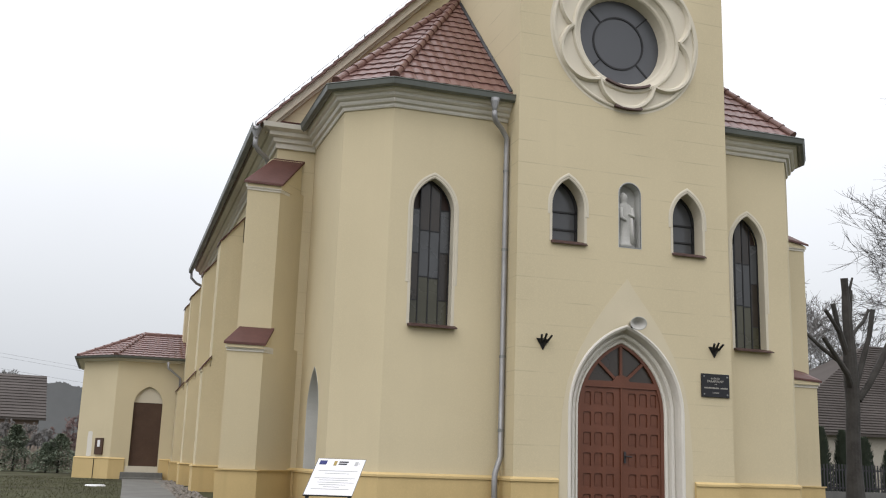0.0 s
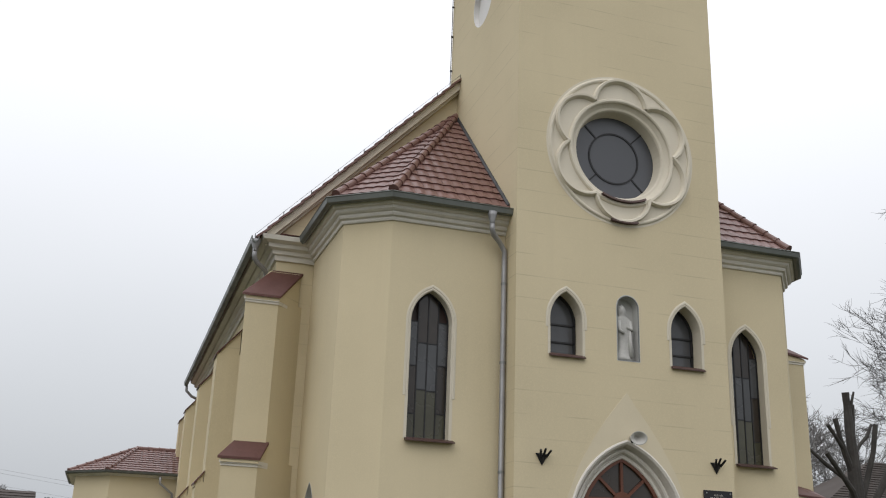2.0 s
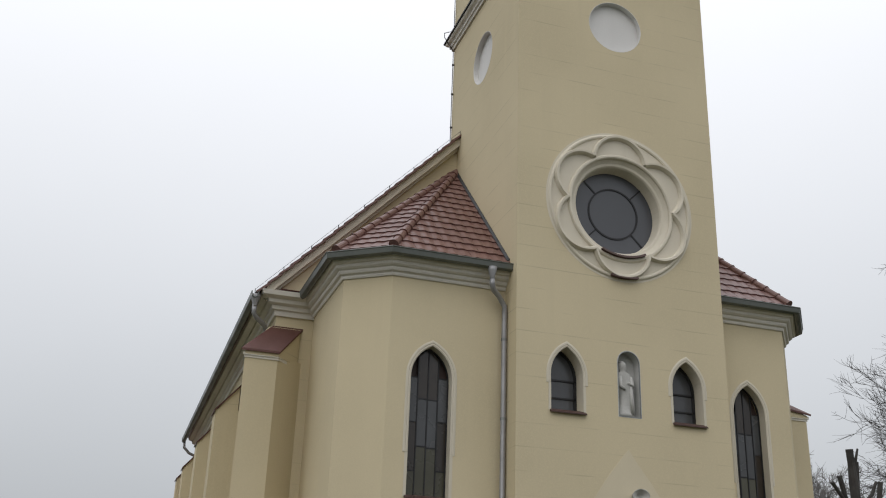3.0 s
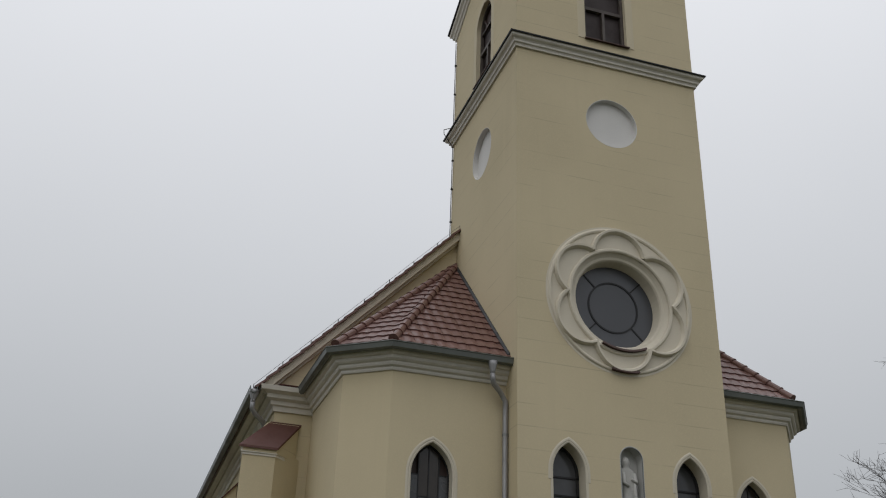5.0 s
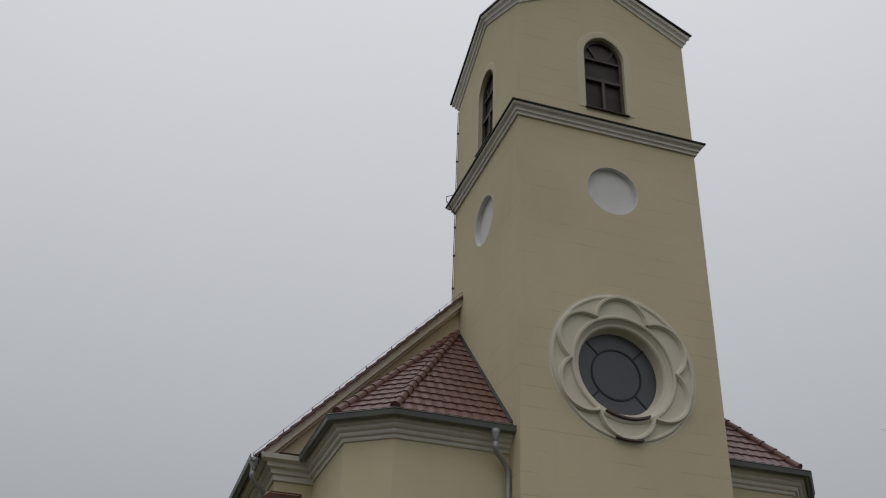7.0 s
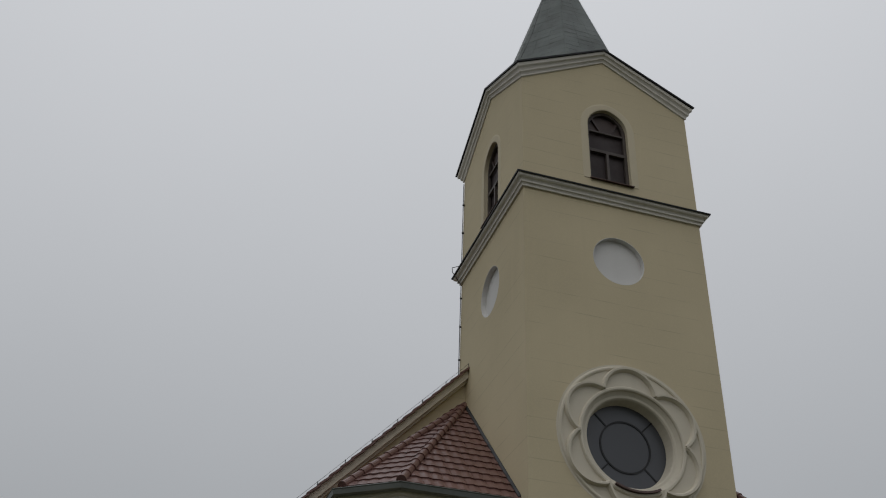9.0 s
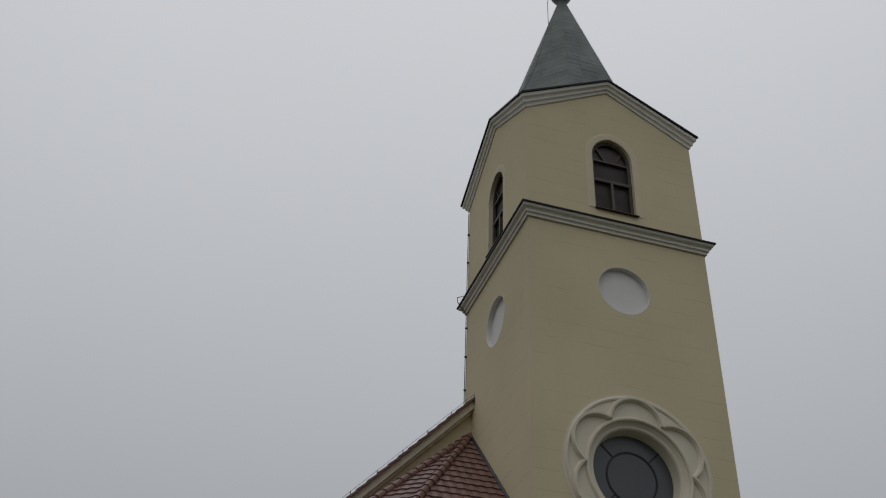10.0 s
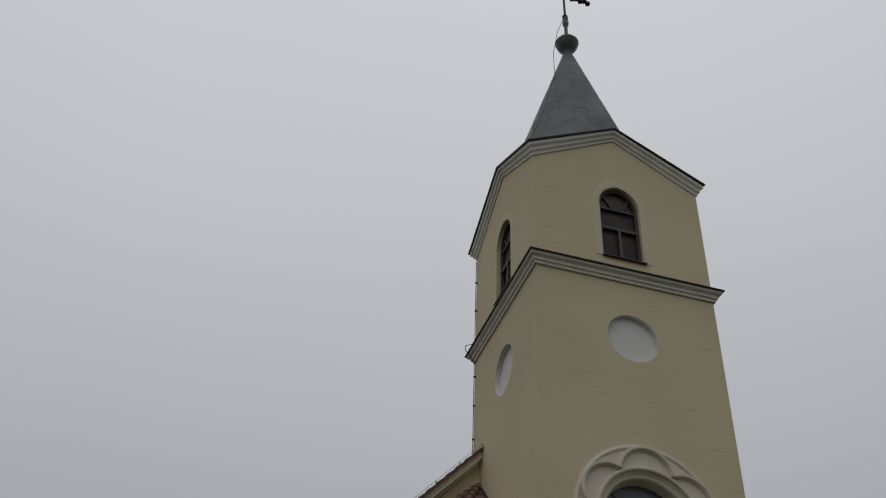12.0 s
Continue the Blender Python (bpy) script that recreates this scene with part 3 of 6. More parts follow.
def bell_window(place, c, owner):
    hole = arch(c, 1.14, 16.66, 18.45, 19.10)
    bm = bmesh.new()
    trim(bm, place, hole, [(-0.01, -0.32), (-0.01, 0.004), (0.02, 0.012), (0.15, 0.012), (0.19, 0.003), (0.19, -0.02)])
    win = part("bell_window", bm, PALE, owner, "round-headed belfry window with brown louvres")
    inner = lambda u, v, d: place(u, v, d + 0.13)
    bm = bmesh.new()
    trim(bm, inner, inset(hole, 0.0), [(-0.09, -0.31), (-0.09, -0.24), (0.02, -0.24), (0.02, -0.31)], True)
    sheet(bm, inner, [(c - 0.57, 17.68), (c + 0.57, 17.68), (c + 0.57, 17.77), (c - 0.57, 17.77)], -0.31, -0.235)
    sheet(bm, inner, [(c - 0.035, 16.7), (c + 0.035, 16.7), (c + 0.035, 17.68), (c - 0.035, 17.68)], -0.31, -0.235)
    sheet(bm, inner, [(c - 0.57, 18.36), (c + 0.57, 18.36), (c + 0.57, 18.41), (c - 0.57, 18.41)], -0.31, -0.25)
    part("frame", bm, BELL_FRAME, win)
    bm = bmesh.new()
    sheet(bm, inner, arch(c, 1.2, 16.6, 18.45, 19.13), -0.36, -0.33)
    part("boarding", bm, BOARDS, win)
    bm = bmesh.new()
    for s in (-1, 1):
        sheet(bm, inner, [(c + s * 0.1, 18.42), (c + s * 0.16, 18.42), (c + s * 0.42, 18.86), (c + s * 0.37, 18.9)][::s], -0.31, -0.27)
    sheet(bm, inner, [(c - 0.5, 18.42), (c + 0.5, 18.42), (c + 0.3, 18.92), (c - 0.3, 18.92)], -0.325, -0.315)
    part("louvre_board", bm, FRAME, win)
    bm = bmesh.new()
    sill(bm, place, c - 0.58, c + 0.60, 16.68, 0.08)
    part("window_sill", bm, SILL, win, "brown sheet metal sill")


bell_window(front, 9.435, tower)
bell_window(left, TYC, tower_left)

# niche
bm = bmesh.new()
trim(bm, front, NICHE_HOLE, [(-0.004, -0.26), (-0.004, 0.004), (0.014, 0.004), (0.014, -0.26)], True)
sheet(bm, front, arch(9.505, 0.56, 5.18, 6.32, 6.60), -0.30, -0.24)
niche = part("niche", bm, NICHE, tower, "shallow arched niche with pale grey back")
bm = bmesh.new()
trim(bm, front, NICHE_HOLE, [(-0.010, -0.02), (-0.010, 0.008), (0.004, 0.008), (0.004, -0.02)], True)
part("niche_frame", bm, ZINC, niche, "thin grey metal edge")

# ---- main door ----
bm = bmesh.new()
a0 = arch(9.42, 2.40, -0.3, 1.95, 3.60, 14)
trim(bm, front, a0, [(-0.27, -0.36), (-0.27, -0.24), (-0.25, -0.205), (-0.215, -0.195), (-0.205, -0.235), (-0.175, -0.24), (-0.155, -0.15), (-0.125, -0.125), (-0.10, -0.13), (-0.095, -0.175), (-0.065, -0.17), (-0.045, -0.06), (-0.02, 0.005), (0.02, 0.03), (0.05, 0.02), (0.06, -0.004), (0.002, -0.36)])
door_case = part("door_surround", bm, TRIM, church, "stepped pointed stone moulding round the door")
bm = bmesh.new()
side = [(1.43, -0.3), (1.42, 1.2), (1.37, 1.95), (1.27, 2.5), (1.03, 3.1), (0.74, 3.6), (0.48, 3.97), (0.2, 4.32)]
big = [(9.42 - u, v) for u, v in side] + [(9.44, 4.58)] + [(9.42 + u, v) for u, v in side[::-1]]
hole = arch(9.42, 2.50, -0.3, 1.95, 3.66, 14)
wall(bm, front, big + hole[::-1], (), 0.02)
for v in bm.verts:
    v.co.y -= 0.007
part("painted_band", bm, PALE, door_case, "pale painted band round the arch")
DW = 0.93
leafy = lambda u, v, d: front(u, v, d - 0.25)
double_door = tagged(part("double_door", (lambda b: (trim(b, leafy, arch(9.42, 2 * DW, -0.25, 1.95, 3.34, 14), [(-0.07, -0.06), (-0.07, 0.02), (0.0, 0.02), (0.0, -0.06)]), b)[1])(bmesh.new()), DOOR, church, "red-brown panelled double door with a glazed fanlight"))
for s in (-1, 1):
    bm = bmesh.new()
    half = [(u, min(v, 2.46)) for u, v in arch(9.42, 2 * DW - 0.1, -0.25, 1.95, 3.30, 14)]
    half = [p for p in half if (p[0] - 9.42) * s >= -1e-6 and p[1] < 2.46 - 1e-6]
    edge_u = max(abs(u - 9.42) for u, v in half if v > 2.2) if any(v > 2.2 for u, v in half) else DW - 0.1
    outline = [(9.42 + s * 0.008, -0.25)] + sorted([(u, v) for u, v in half if abs(u - 9.42) > 0.3], key=lambda p: p[1]) + [(9.42 + s * (edge_u - 0.06), 2.46), (9.42 + s * 0.008, 2.46)]
    columns = ((0.155, 0.33), (0.40, 0.575), (0.645, 0.815))
    holes, c = [], 0.03
    for r in range(7):
        top = 2.345 - 0.388 * r
        for k, (near, far) in enumerate(columns):
            far = far - (0.035 if r == 0 and k == 2 else 0.0)
            lo, hi = sorted((9.42 + s * near, 9.42 + s * far))
            holes.append([(lo, top - 0.26), (hi, top - 0.26), (hi, top - c), (hi - c * 0.3, top - c * 0.35), (hi - c * 1.4, top), (lo + c * 1.4, top), (lo + c * 0.3, top - c * 0.35), (lo, top - c)])
    wall(bm, lambda u, v, d: leafy(u, v, d - 0.005), outline, holes, 0.03)
    leaf = part("door_leaf", bm, DOOR, double_door)
    for h in holes:
        bm = bmesh.new()
        mid_u, mid_v = sum(u for u, v in h) / 8, sum(v for u, v in h) / 8
        sheet(bm, leafy, [(mid_u + (u - mid_u) * 1.04, mid_v + (v - mid_v) * 1.03) for u, v in h], -0.06, -0.034)
        sheet(bm, leafy, [(mid_u + (u - mid_u) * 0.72, mid_v + (v - mid_v) * 0.78) for u, v in h], -0.036, -0.026)
        part("door_panel", bm, DOOR, leaf)
bm = bmesh.new()
sheet(bm, leafy, [(8.63, 2.44), (10.21, 2.44), (10.17, 2.56), (9.60, 2.57), (9.54, 2.66), (9.42, 2.70), (9.30, 2.66), (9.24, 2.57), (8.67, 2.56)], -0.045, 0.024)
sheet(bm, leafy, [(9.40, -0.2), (9.44, -0.2), (9.44, 2.44), (9.40, 2.44)], -0.02, 0.025)
for a in (0, 48, -48):
    t = radians(90 + a)
    trim(bm, leafy, [(9.42 + r * math.cos(t), 2.5 + r * math.sin(t)) for r in (0.12, 0.72 if a else 0.75)], [(-0.028, -0.03), (-0.028, 0.013), (0.028, 0.013), (0.028, -0.03)])
part("fanlight_grille", bm, DOOR, double_door)
bm = bmesh.new()
sheet(bm, leafy, [(u, max(v, 2.5)) for u, v in arch(9.42, 2 * DW - 0.06, 2.3, 1.95, 3.30, 14) if v > 2.3], -0.05, -0.035)
part("fanlight_pane", bm, GLASS_WARM, double_door)
bm = bmesh.new()
box(bm, 9.465, 9.51, TY0 + 0.215, TY0 + 0.235, 1.0, 1.22)
tube(bm, [(9.49, TY0 + 0.22, 1.13), (9.49, TY0 + 0.17, 1.13), (9.61, TY0 + 0.165, 1.12)], 0.013, 8)
part("door_handle", bm, STEEL, double_door, "dark metal lever handle on a back plate")


# ---- tall leaded windows, bays, nave ----
def tall_window(place, c, w, owner, rows):
    z0, spring, apex = 3.44, 5.72, 6.36
    hole = arch(c, w, z0, spring, apex)
    bm = bmesh.new()
    head = [p for p in hole if p[1] > 4.2]
    head = [(c - w / 2, 4.25)] + head + [(c + w / 2, 4.25)]
    trim(bm, place, head, [(-0.004, -0.24), (-0.004, 0.0), (0.02, 0.012), (0.04, 0.005), (0.055, 0.014), (0.08, 0.012), (0.10, 0.003), (0.10, -0.02)])
    for s in (-1, 1):
        path = [(c - w / 2, z0), (c - w / 2, 4.25)] if s < 0 else [(c + w / 2, 4.25), (c + w / 2, z0)]
        trim(bm, place, path, [(-0.004, -0.24), (-0.004, 0.006), (0.055, 0.004), (0.055, -0.02)])
    win = part("tall_window", bm, WHITE, owner, "tall pointed leaded window with a white surround")
    # added dark sheet behind the panes in place of the unlit inside
    bm = bmesh.new()
    sheet(bm, place, arch(c, w + 0.08, z0 - 0.04, spring, apex + 0.04), -0.32, -0.30)
    part("dark_lining", bm, FRAME, win)
    col_w = (w - 0.02) / 4
    head_h = lambda u: spring + (apex - spring) * max(0.0, 1 - (abs(u - c) / (w / 2)) ** 1.6)
    for k in range(4):
        u0, u1 = c - w / 2 + 0.01 + k * col_w, c - w / 2 + 0.01 + (k + 1) * col_w
        cuts = [z0] + rows[k] + [9.0]
        for i, (a, b) in enumerate(zip(cuts, cuts[1:])):
            top0, top1 = min(b, head_h(u0 + 0.01)), min(b, head_h(u1 - 0.01))
            if min(top0, top1) - a < 0.03:
                continue
            bm = bmesh.new()
            sheet(bm, place, [(u0 + 0.008, a + 0.008), (u1 - 0.008, a + 0.008), (u1 - 0.008, top1 - 0.008), (u0 + 0.008, top0 - 0.008)], -0.235, -0.225)
            part("pane", bm, ((GLASS_OLIVE, GLASS_WARM, GLASS_BLUE, GLASS_WARM) if k in (0, 3) else (GLASS_OLIVE, GLASS_BLUE, GLASS_WARM))[i], win)
    bm = bmesh.new()
    for k in range(5):
        u = c - w / 2 + 0.01 + k * col_w
        sheet(bm, place, [(u - 0.011, z0), (u + 0.011, z0), (u + 0.011, head_h(u) + 0.02), (u - 0.011, head_h(u) + 0.02)], -0.24, -0.212)
    for k in range(4):
        for zz in rows[k]:
            u0 = c - w / 2 + 0.01 + k * col_w
            sheet(bm, place, [(u0, zz - 0.011), (u0 + col_w, zz - 0.011), (u0 + col_w, zz + 0.011), (u0, zz + 0.011)], -0.24, -0.214)
    trim(bm, place, inset(hole, 0.0), [(-0.03, -0.24), (-0.03, -0.205), (0.01, -0.205), (0.01, -0.24)], True)
    part("leading", bm, LEAD, win)
    bm = bmesh.new()
    sill(bm, place, c - w / 2 - 0.03, c + w / 2 + 0.09, z0, 0.14)
    part("window_sill", bm, SILL, win, "brown sheet metal sill")


ROWS_A = [[3.95, 4.88, 5.76], [4.42, 5.34], [4.40, 5.33], [3.97, 4.91, 5.77]]


def bay(corners, tower_x, window_c, window_w, sign, niche):
    """A three-sided stair bay beside the tower; corners run outwards from the tower."""
    (ax, ay), (bx, by), (cx, cy) = corners
    place = facade(ay)
    lo, hi = min(ax, tower_x), max(ax, tower_x)
    bm = bmesh.new()
    wall(bm, place, [(lo, -0.6), (hi, -0.6), (hi, 8.2), (lo, 8.2)], [arch(window_c, window_w, 3.44, 5.72, 6.36)], 0.4)
    main = part("bay_wall", bm, SMOOTH_CREAM, church)
    tall_window(place, window_c, window_w, main, ROWS_A)
    diag = slanted((bx, by), (ax, ay)) if sign < 0 else slanted((ax, ay), (bx, by))
    span = math.hypot(bx - ax, by - ay)
    bm = bmesh.new()
    wall(bm, diag, [(0, -0.6), (span, -0.6), (span, 8.2), (0, 8.2)], (), 0.4)
    part("bay_wall", bm, SMOOTH_CREAM, church)
    side = slanted((cx, cy), (bx, by)) if sign < 0 else slanted((bx, by), (cx, cy))
    span = math.hypot(bx - cx, by - cy)
    hole = [arch(niche, 1.15, -0.3, 1.75, 2.72)] if niche else []
    bm = bmesh.new()
    wall(bm, side, [(0, -0.6), (span, -0.6), (span, 8.2), (0, 8.2)], hole, 0.4)
    owner = part("bay_wall", bm, SMOOTH_CREAM, church)
    if niche:
        bm = bmesh.new()
        sheet(bm, side, arch(niche, 1.3, -0.3, 1.75, 2.8), -0.42, -0.36)
        trim(bm, side, hole[0], [(-0.004, -0.38), (-0.004, 0.004), (0.01, 0.004), (0.01, -0.38)])
        part("blind_niche", bm, NICHE, owner, "pointed blind niche with pale grey back")
    path = [(tower_x, ay), (ax, ay), (bx, by), (cx, cy)]
    if sign < 0:
        path = path[::-1]
    plan = [(x, y, 0.0) for x, y in path]
    bm = bmesh.new()
    run(bm, plan, [(0.003, -0.6), (0.06, -0.6), (0.06, PLINTH - 0.06), (0.085, PLINTH - 0.05), (0.085, PLINTH - 0.01), (0.003, PLINTH + 0.03)])
    part("plinth", bm, OCHRE, church, "ochre yellow painted plinth")
    bm = bmesh.new()
    run(bm, [(x, y, BAY_Z) for x, y in path], [(0.002, 0.02), (0.03, 0.02), (0.045, 0.05), (0.05, 0.085), (0.075, 0.10), (0.10, 0.11), (0.115, 0.145), (0.12, 0.18), (0.155, 0.195), (0.19, 0.225), (0.20, 0.275), (0.25, 0.295), (0.28, 0.34), (0.29, 0.40), (0.002, 0.40)])
    part("cornice", bm, TRIM, church, "grey-white moulded eaves cornice")
    bm = bmesh.new()
    run(bm, [(x, y, BAY_G) for x, y in path], [(0.27, -0.04), (0.30, -0.10), (0.36, -0.12), (0.42, -0.09), (0.44, 0.0), (0.455, 0.02), (0.44, 0.035), (0.425, 0.01), (0.40, -0.06), (0.35, -0.08), (0.31, -0.05), (0.30, 0.03), (0.27, 0.03)])
    part("gutter", bm, ZINC_DARK, church, "weathered half-round metal gutter")


bay(BAY_L, TX0, 5.565, 0.84, -1, 1.35)
bay(BAY_R, TX1, 12.69, 0.78, 1, None)

bm = bmesh.new()
slope = (12.95 - 8.32) / (7.04 - 2.62)
ridge_z = 8.30 + (TXC - NX0 + 0.3) * slope
verge_z = lambda x: ridge_z - abs(x - TXC) * slope
wall(bm, facade(NY), [(NX0, -0.6), (NX1, -0.6), (NX1, verge_z(NX1) - 0.10), (TXC, ridge_z - 0.10), (NX0, verge_z(NX0) - 0.10)], (), 0.5)
nave_front = part("nave_gable_wall", bm, CREAM, church)
for x, s in ((NX0, -1), (NX1, 1)):
    bm = bmesh.new()
    wall(bm, flank(x, s), [(NY + 0.5, -0.6), (NY1, -0.6), (NY1, 8.2), (NY + 0.5, 8.2)], (), 0.5)
    part("nave_side_wall", bm, SMOOTH_CREAM, church)
bm = bmesh.new()
wall(bm, lambda u, v, d: (u, NY1 + d, v), [(NX0 + 0.5, -0.6), (NX1 - 0.5, -0.6), (NX1 - 0.5, 8.2), (TXC, ridge_z - 0.15), (NX0 + 0.5, 8.2)], (), 0.5)
part("nave_back_wall", bm, CREAM, church)

# nave eaves, gutters, verges and roof
bm = bmesh.new()
for s in (-1, 1):
    x_in, x_out = (TXC, NX0 - 0.52) if s < 0 else (TXC, NX1 + 0.02)
    quad = [(x_in, NY - 0.12, ridge_z), (x_out, NY - 0.12, verge_z(x_out)), (x_out, NY1 + 0.2, verge_z(x_out)), (x_in, NY1 + 0.2, ridge_z)]
    slab(bm, quad, 0.04)
nave_roof = part("nave_roof", bm, TILE, church, "steep red tiled nave roof")
for s in (-1,):
    x0, xe = (NX0, NX0 - 0.30) if s < 0 else (NX1, NX1 + 0.30)
    side_path = [(x0, NY1, 7.70), (x0, NY, 7.70)] if s < 0 else [(x0, NY, 7.70), (x0, NY1, 7.70)]
    bay_x = BAY_L[2][0] if s < 0 else BAY_R[2][0]
    full = side_path + [(bay_x, NY, 7.70)] if s < 0 else [(bay_x, NY, 7.70)] + side_path
    bm = bmesh.new()
    run(bm, full, [(0.002, -0.05), (0.05, -0.05), (0.06, 0.06), (0.12, 0.08), (0.13, 0.16), (0.23, 0.20), (0.24, 0.28), (0.37, 0.33), (0.40, 0.43), (0.002, 0.45)])
    part("cornice", bm, TRIM, church, "grey-white moulded eaves cornice")
    bm = bmesh.new()
    run(bm, [(NX0, NY - 0.1, 8.20), (bay_x, NY - 0.1, 8.20)] if s < 0 else [(bay_x, NY - 0.1, 8.20), (NX1, NY - 0.1, 8.20)], [(-0.1, -0.03), (0.24, -0.03), (0.26, -0.015), (-0.1, 0.05)])
    part("flashing", bm, FLASH, church)
    xo = NX0 - 0.46 if s < 0 else NX1 + 0.46
    gut = [(xo, NY1 + 0.15, 8.05), (xo, NY - 0.3, 8.05)] if s < 0 else [(xo, NY - 0.3, 8.05), (xo, NY1 + 0.15, 8.05)]
    bm = bmesh.new()
    run(bm, gut, [(0.0, 0.02), (0.02, -0.09), (0.08, -0.13), (0.15, -0.09), (0.17, 0.03), (0.155, 0.03), (0.14, -0.07), (0.08, -0.11), (0.035, -0.07), (0.02, 0.03)])
    part("gutter", bm, ZINC_DARK, church, "weathered half-round metal gutter")
    bm = bmesh.new()
    xs = NX0 - 0.30 if s < 0 else NX1 + 0.30
    xt = TX0 if s < 0 else TX1
    for d0, d1, lo, hi in ((0.02, 0.10, -0.37, -0.28), (0.02, 0.21, -0.29, -0.05)):
        solid(bm, [(xs, NY - d1, verge_z(xs) + lo), (xt, NY - d1, verge_z(xt) + lo), (xt, NY - d0 + 0.02, verge_z(xt) + lo), (xs, NY - d0 + 0.02, verge_z(xs) + lo)],
              [(xs, NY - d1, verge_z(xs) + hi), (xt, NY - d1, verge_z(xt) + hi), (xt, NY - d0 + 0.02, verge_z(xt) + hi), (xs, NY - d0 + 0.02, verge_z(xs) + hi)])
    part("verge_moulding", bm, WHITE, church, "grey-white moulded gable verge")
    # cable along the verge on small holders
    bm = bmesh.new()
    pts = []
    for i in range(9):
        f = i / 8
        x = (NX0 - 0.55 if s < 0 else NX1 + 0.55) * (1 - f) + xt * f
        pts.append((x, NY - 0.22, verge_z(x) + 0.10))
        box(bm, x - 0.008, x + 0.008, NY - 0.23, NY - 0.21, verge_z(x) + 0.02, verge_z(x) + 0.11)
    tube(bm, pts, 0.005, 4)
    part("lightning_wire", bm, CABLE, church)

bm = bmesh.new()
run(bm, [(NX0, NY1, 0), (NX0, NY, 0), (BAY_L[2][0], NY, 0)], [(0.003, -0.6), (0.06, -0.6), (0.06, PLINTH - 0.06), (0.085, PLINTH - 0.05), (0.085, PLINTH - 0.01), (0.003, PLINTH + 0.03)])
part("plinth", bm, OCHRE, church, "ochre yellow painted plinth")
bm = bmesh.new()
run(bm, [(BAY_R[2][0], NY, 0), (NX1, NY, 0), (NX1, NY1, 0)], [(0.003, -0.6), (0.06, -0.6), (0.06, PLINTH - 0.06), (0.085, PLINTH - 0.05), (0.085, PLINTH - 0.01), (0.003, PLINTH + 0.03)])
part("plinth", bm, OCHRE, church, "ochre yellow painted plinth")
for x0, x1 in ((TX0, 7.96), (10.88, TX1)):
    bm = bmesh.new()
    path = [(TX0, BAY_L[0][1], 0), (TX0, TY0, 0), (x1, TY0, 0)] if x0 == TX0 else [(x0, TY0, 0), (TX1, TY0, 0), (TX1, BAY_R[0][1], 0)]
    run(bm, path, [(0.003, -0.6), (0.06, -0.6), (0.06, PLINTH - 0.06), (0.085, PLINTH - 0.05), (0.085, PLINTH - 0.01), (0.003, PLINTH + 0.03)])
    part("plinth", bm, OCHRE, church, "ochre yellow painted plinth")


# ---- buttresses ----
def cap(parent, low, high, t=0.05):
    """A sloping metal-clad cap between a low edge ring and a high one, given as four points: front two, back two."""
    bm = bmesh.new()
    top = [Vector(p) for p in high]
    solid(bm, [p - Vector((0, 0, t)) for p in top], top)
    part("cap", bm, FLASH, parent, "brown sheet metal cap")
    mid = sum((Vector(p) for p in low), Vector()) / 4
    bm = bmesh.new()
    inner = lambda p: mid + (Vector(p) - mid) * 0.88
    solid(bm, [inner(p) - Vector((0, 0, 0.1)) for p in low], [Vector((*inner(p).xy, max(q.z - 0.045, low[0][2] - 0.04))) for p, q in zip(low, top)])
    part("cap_core", bm, CREAM, parent)


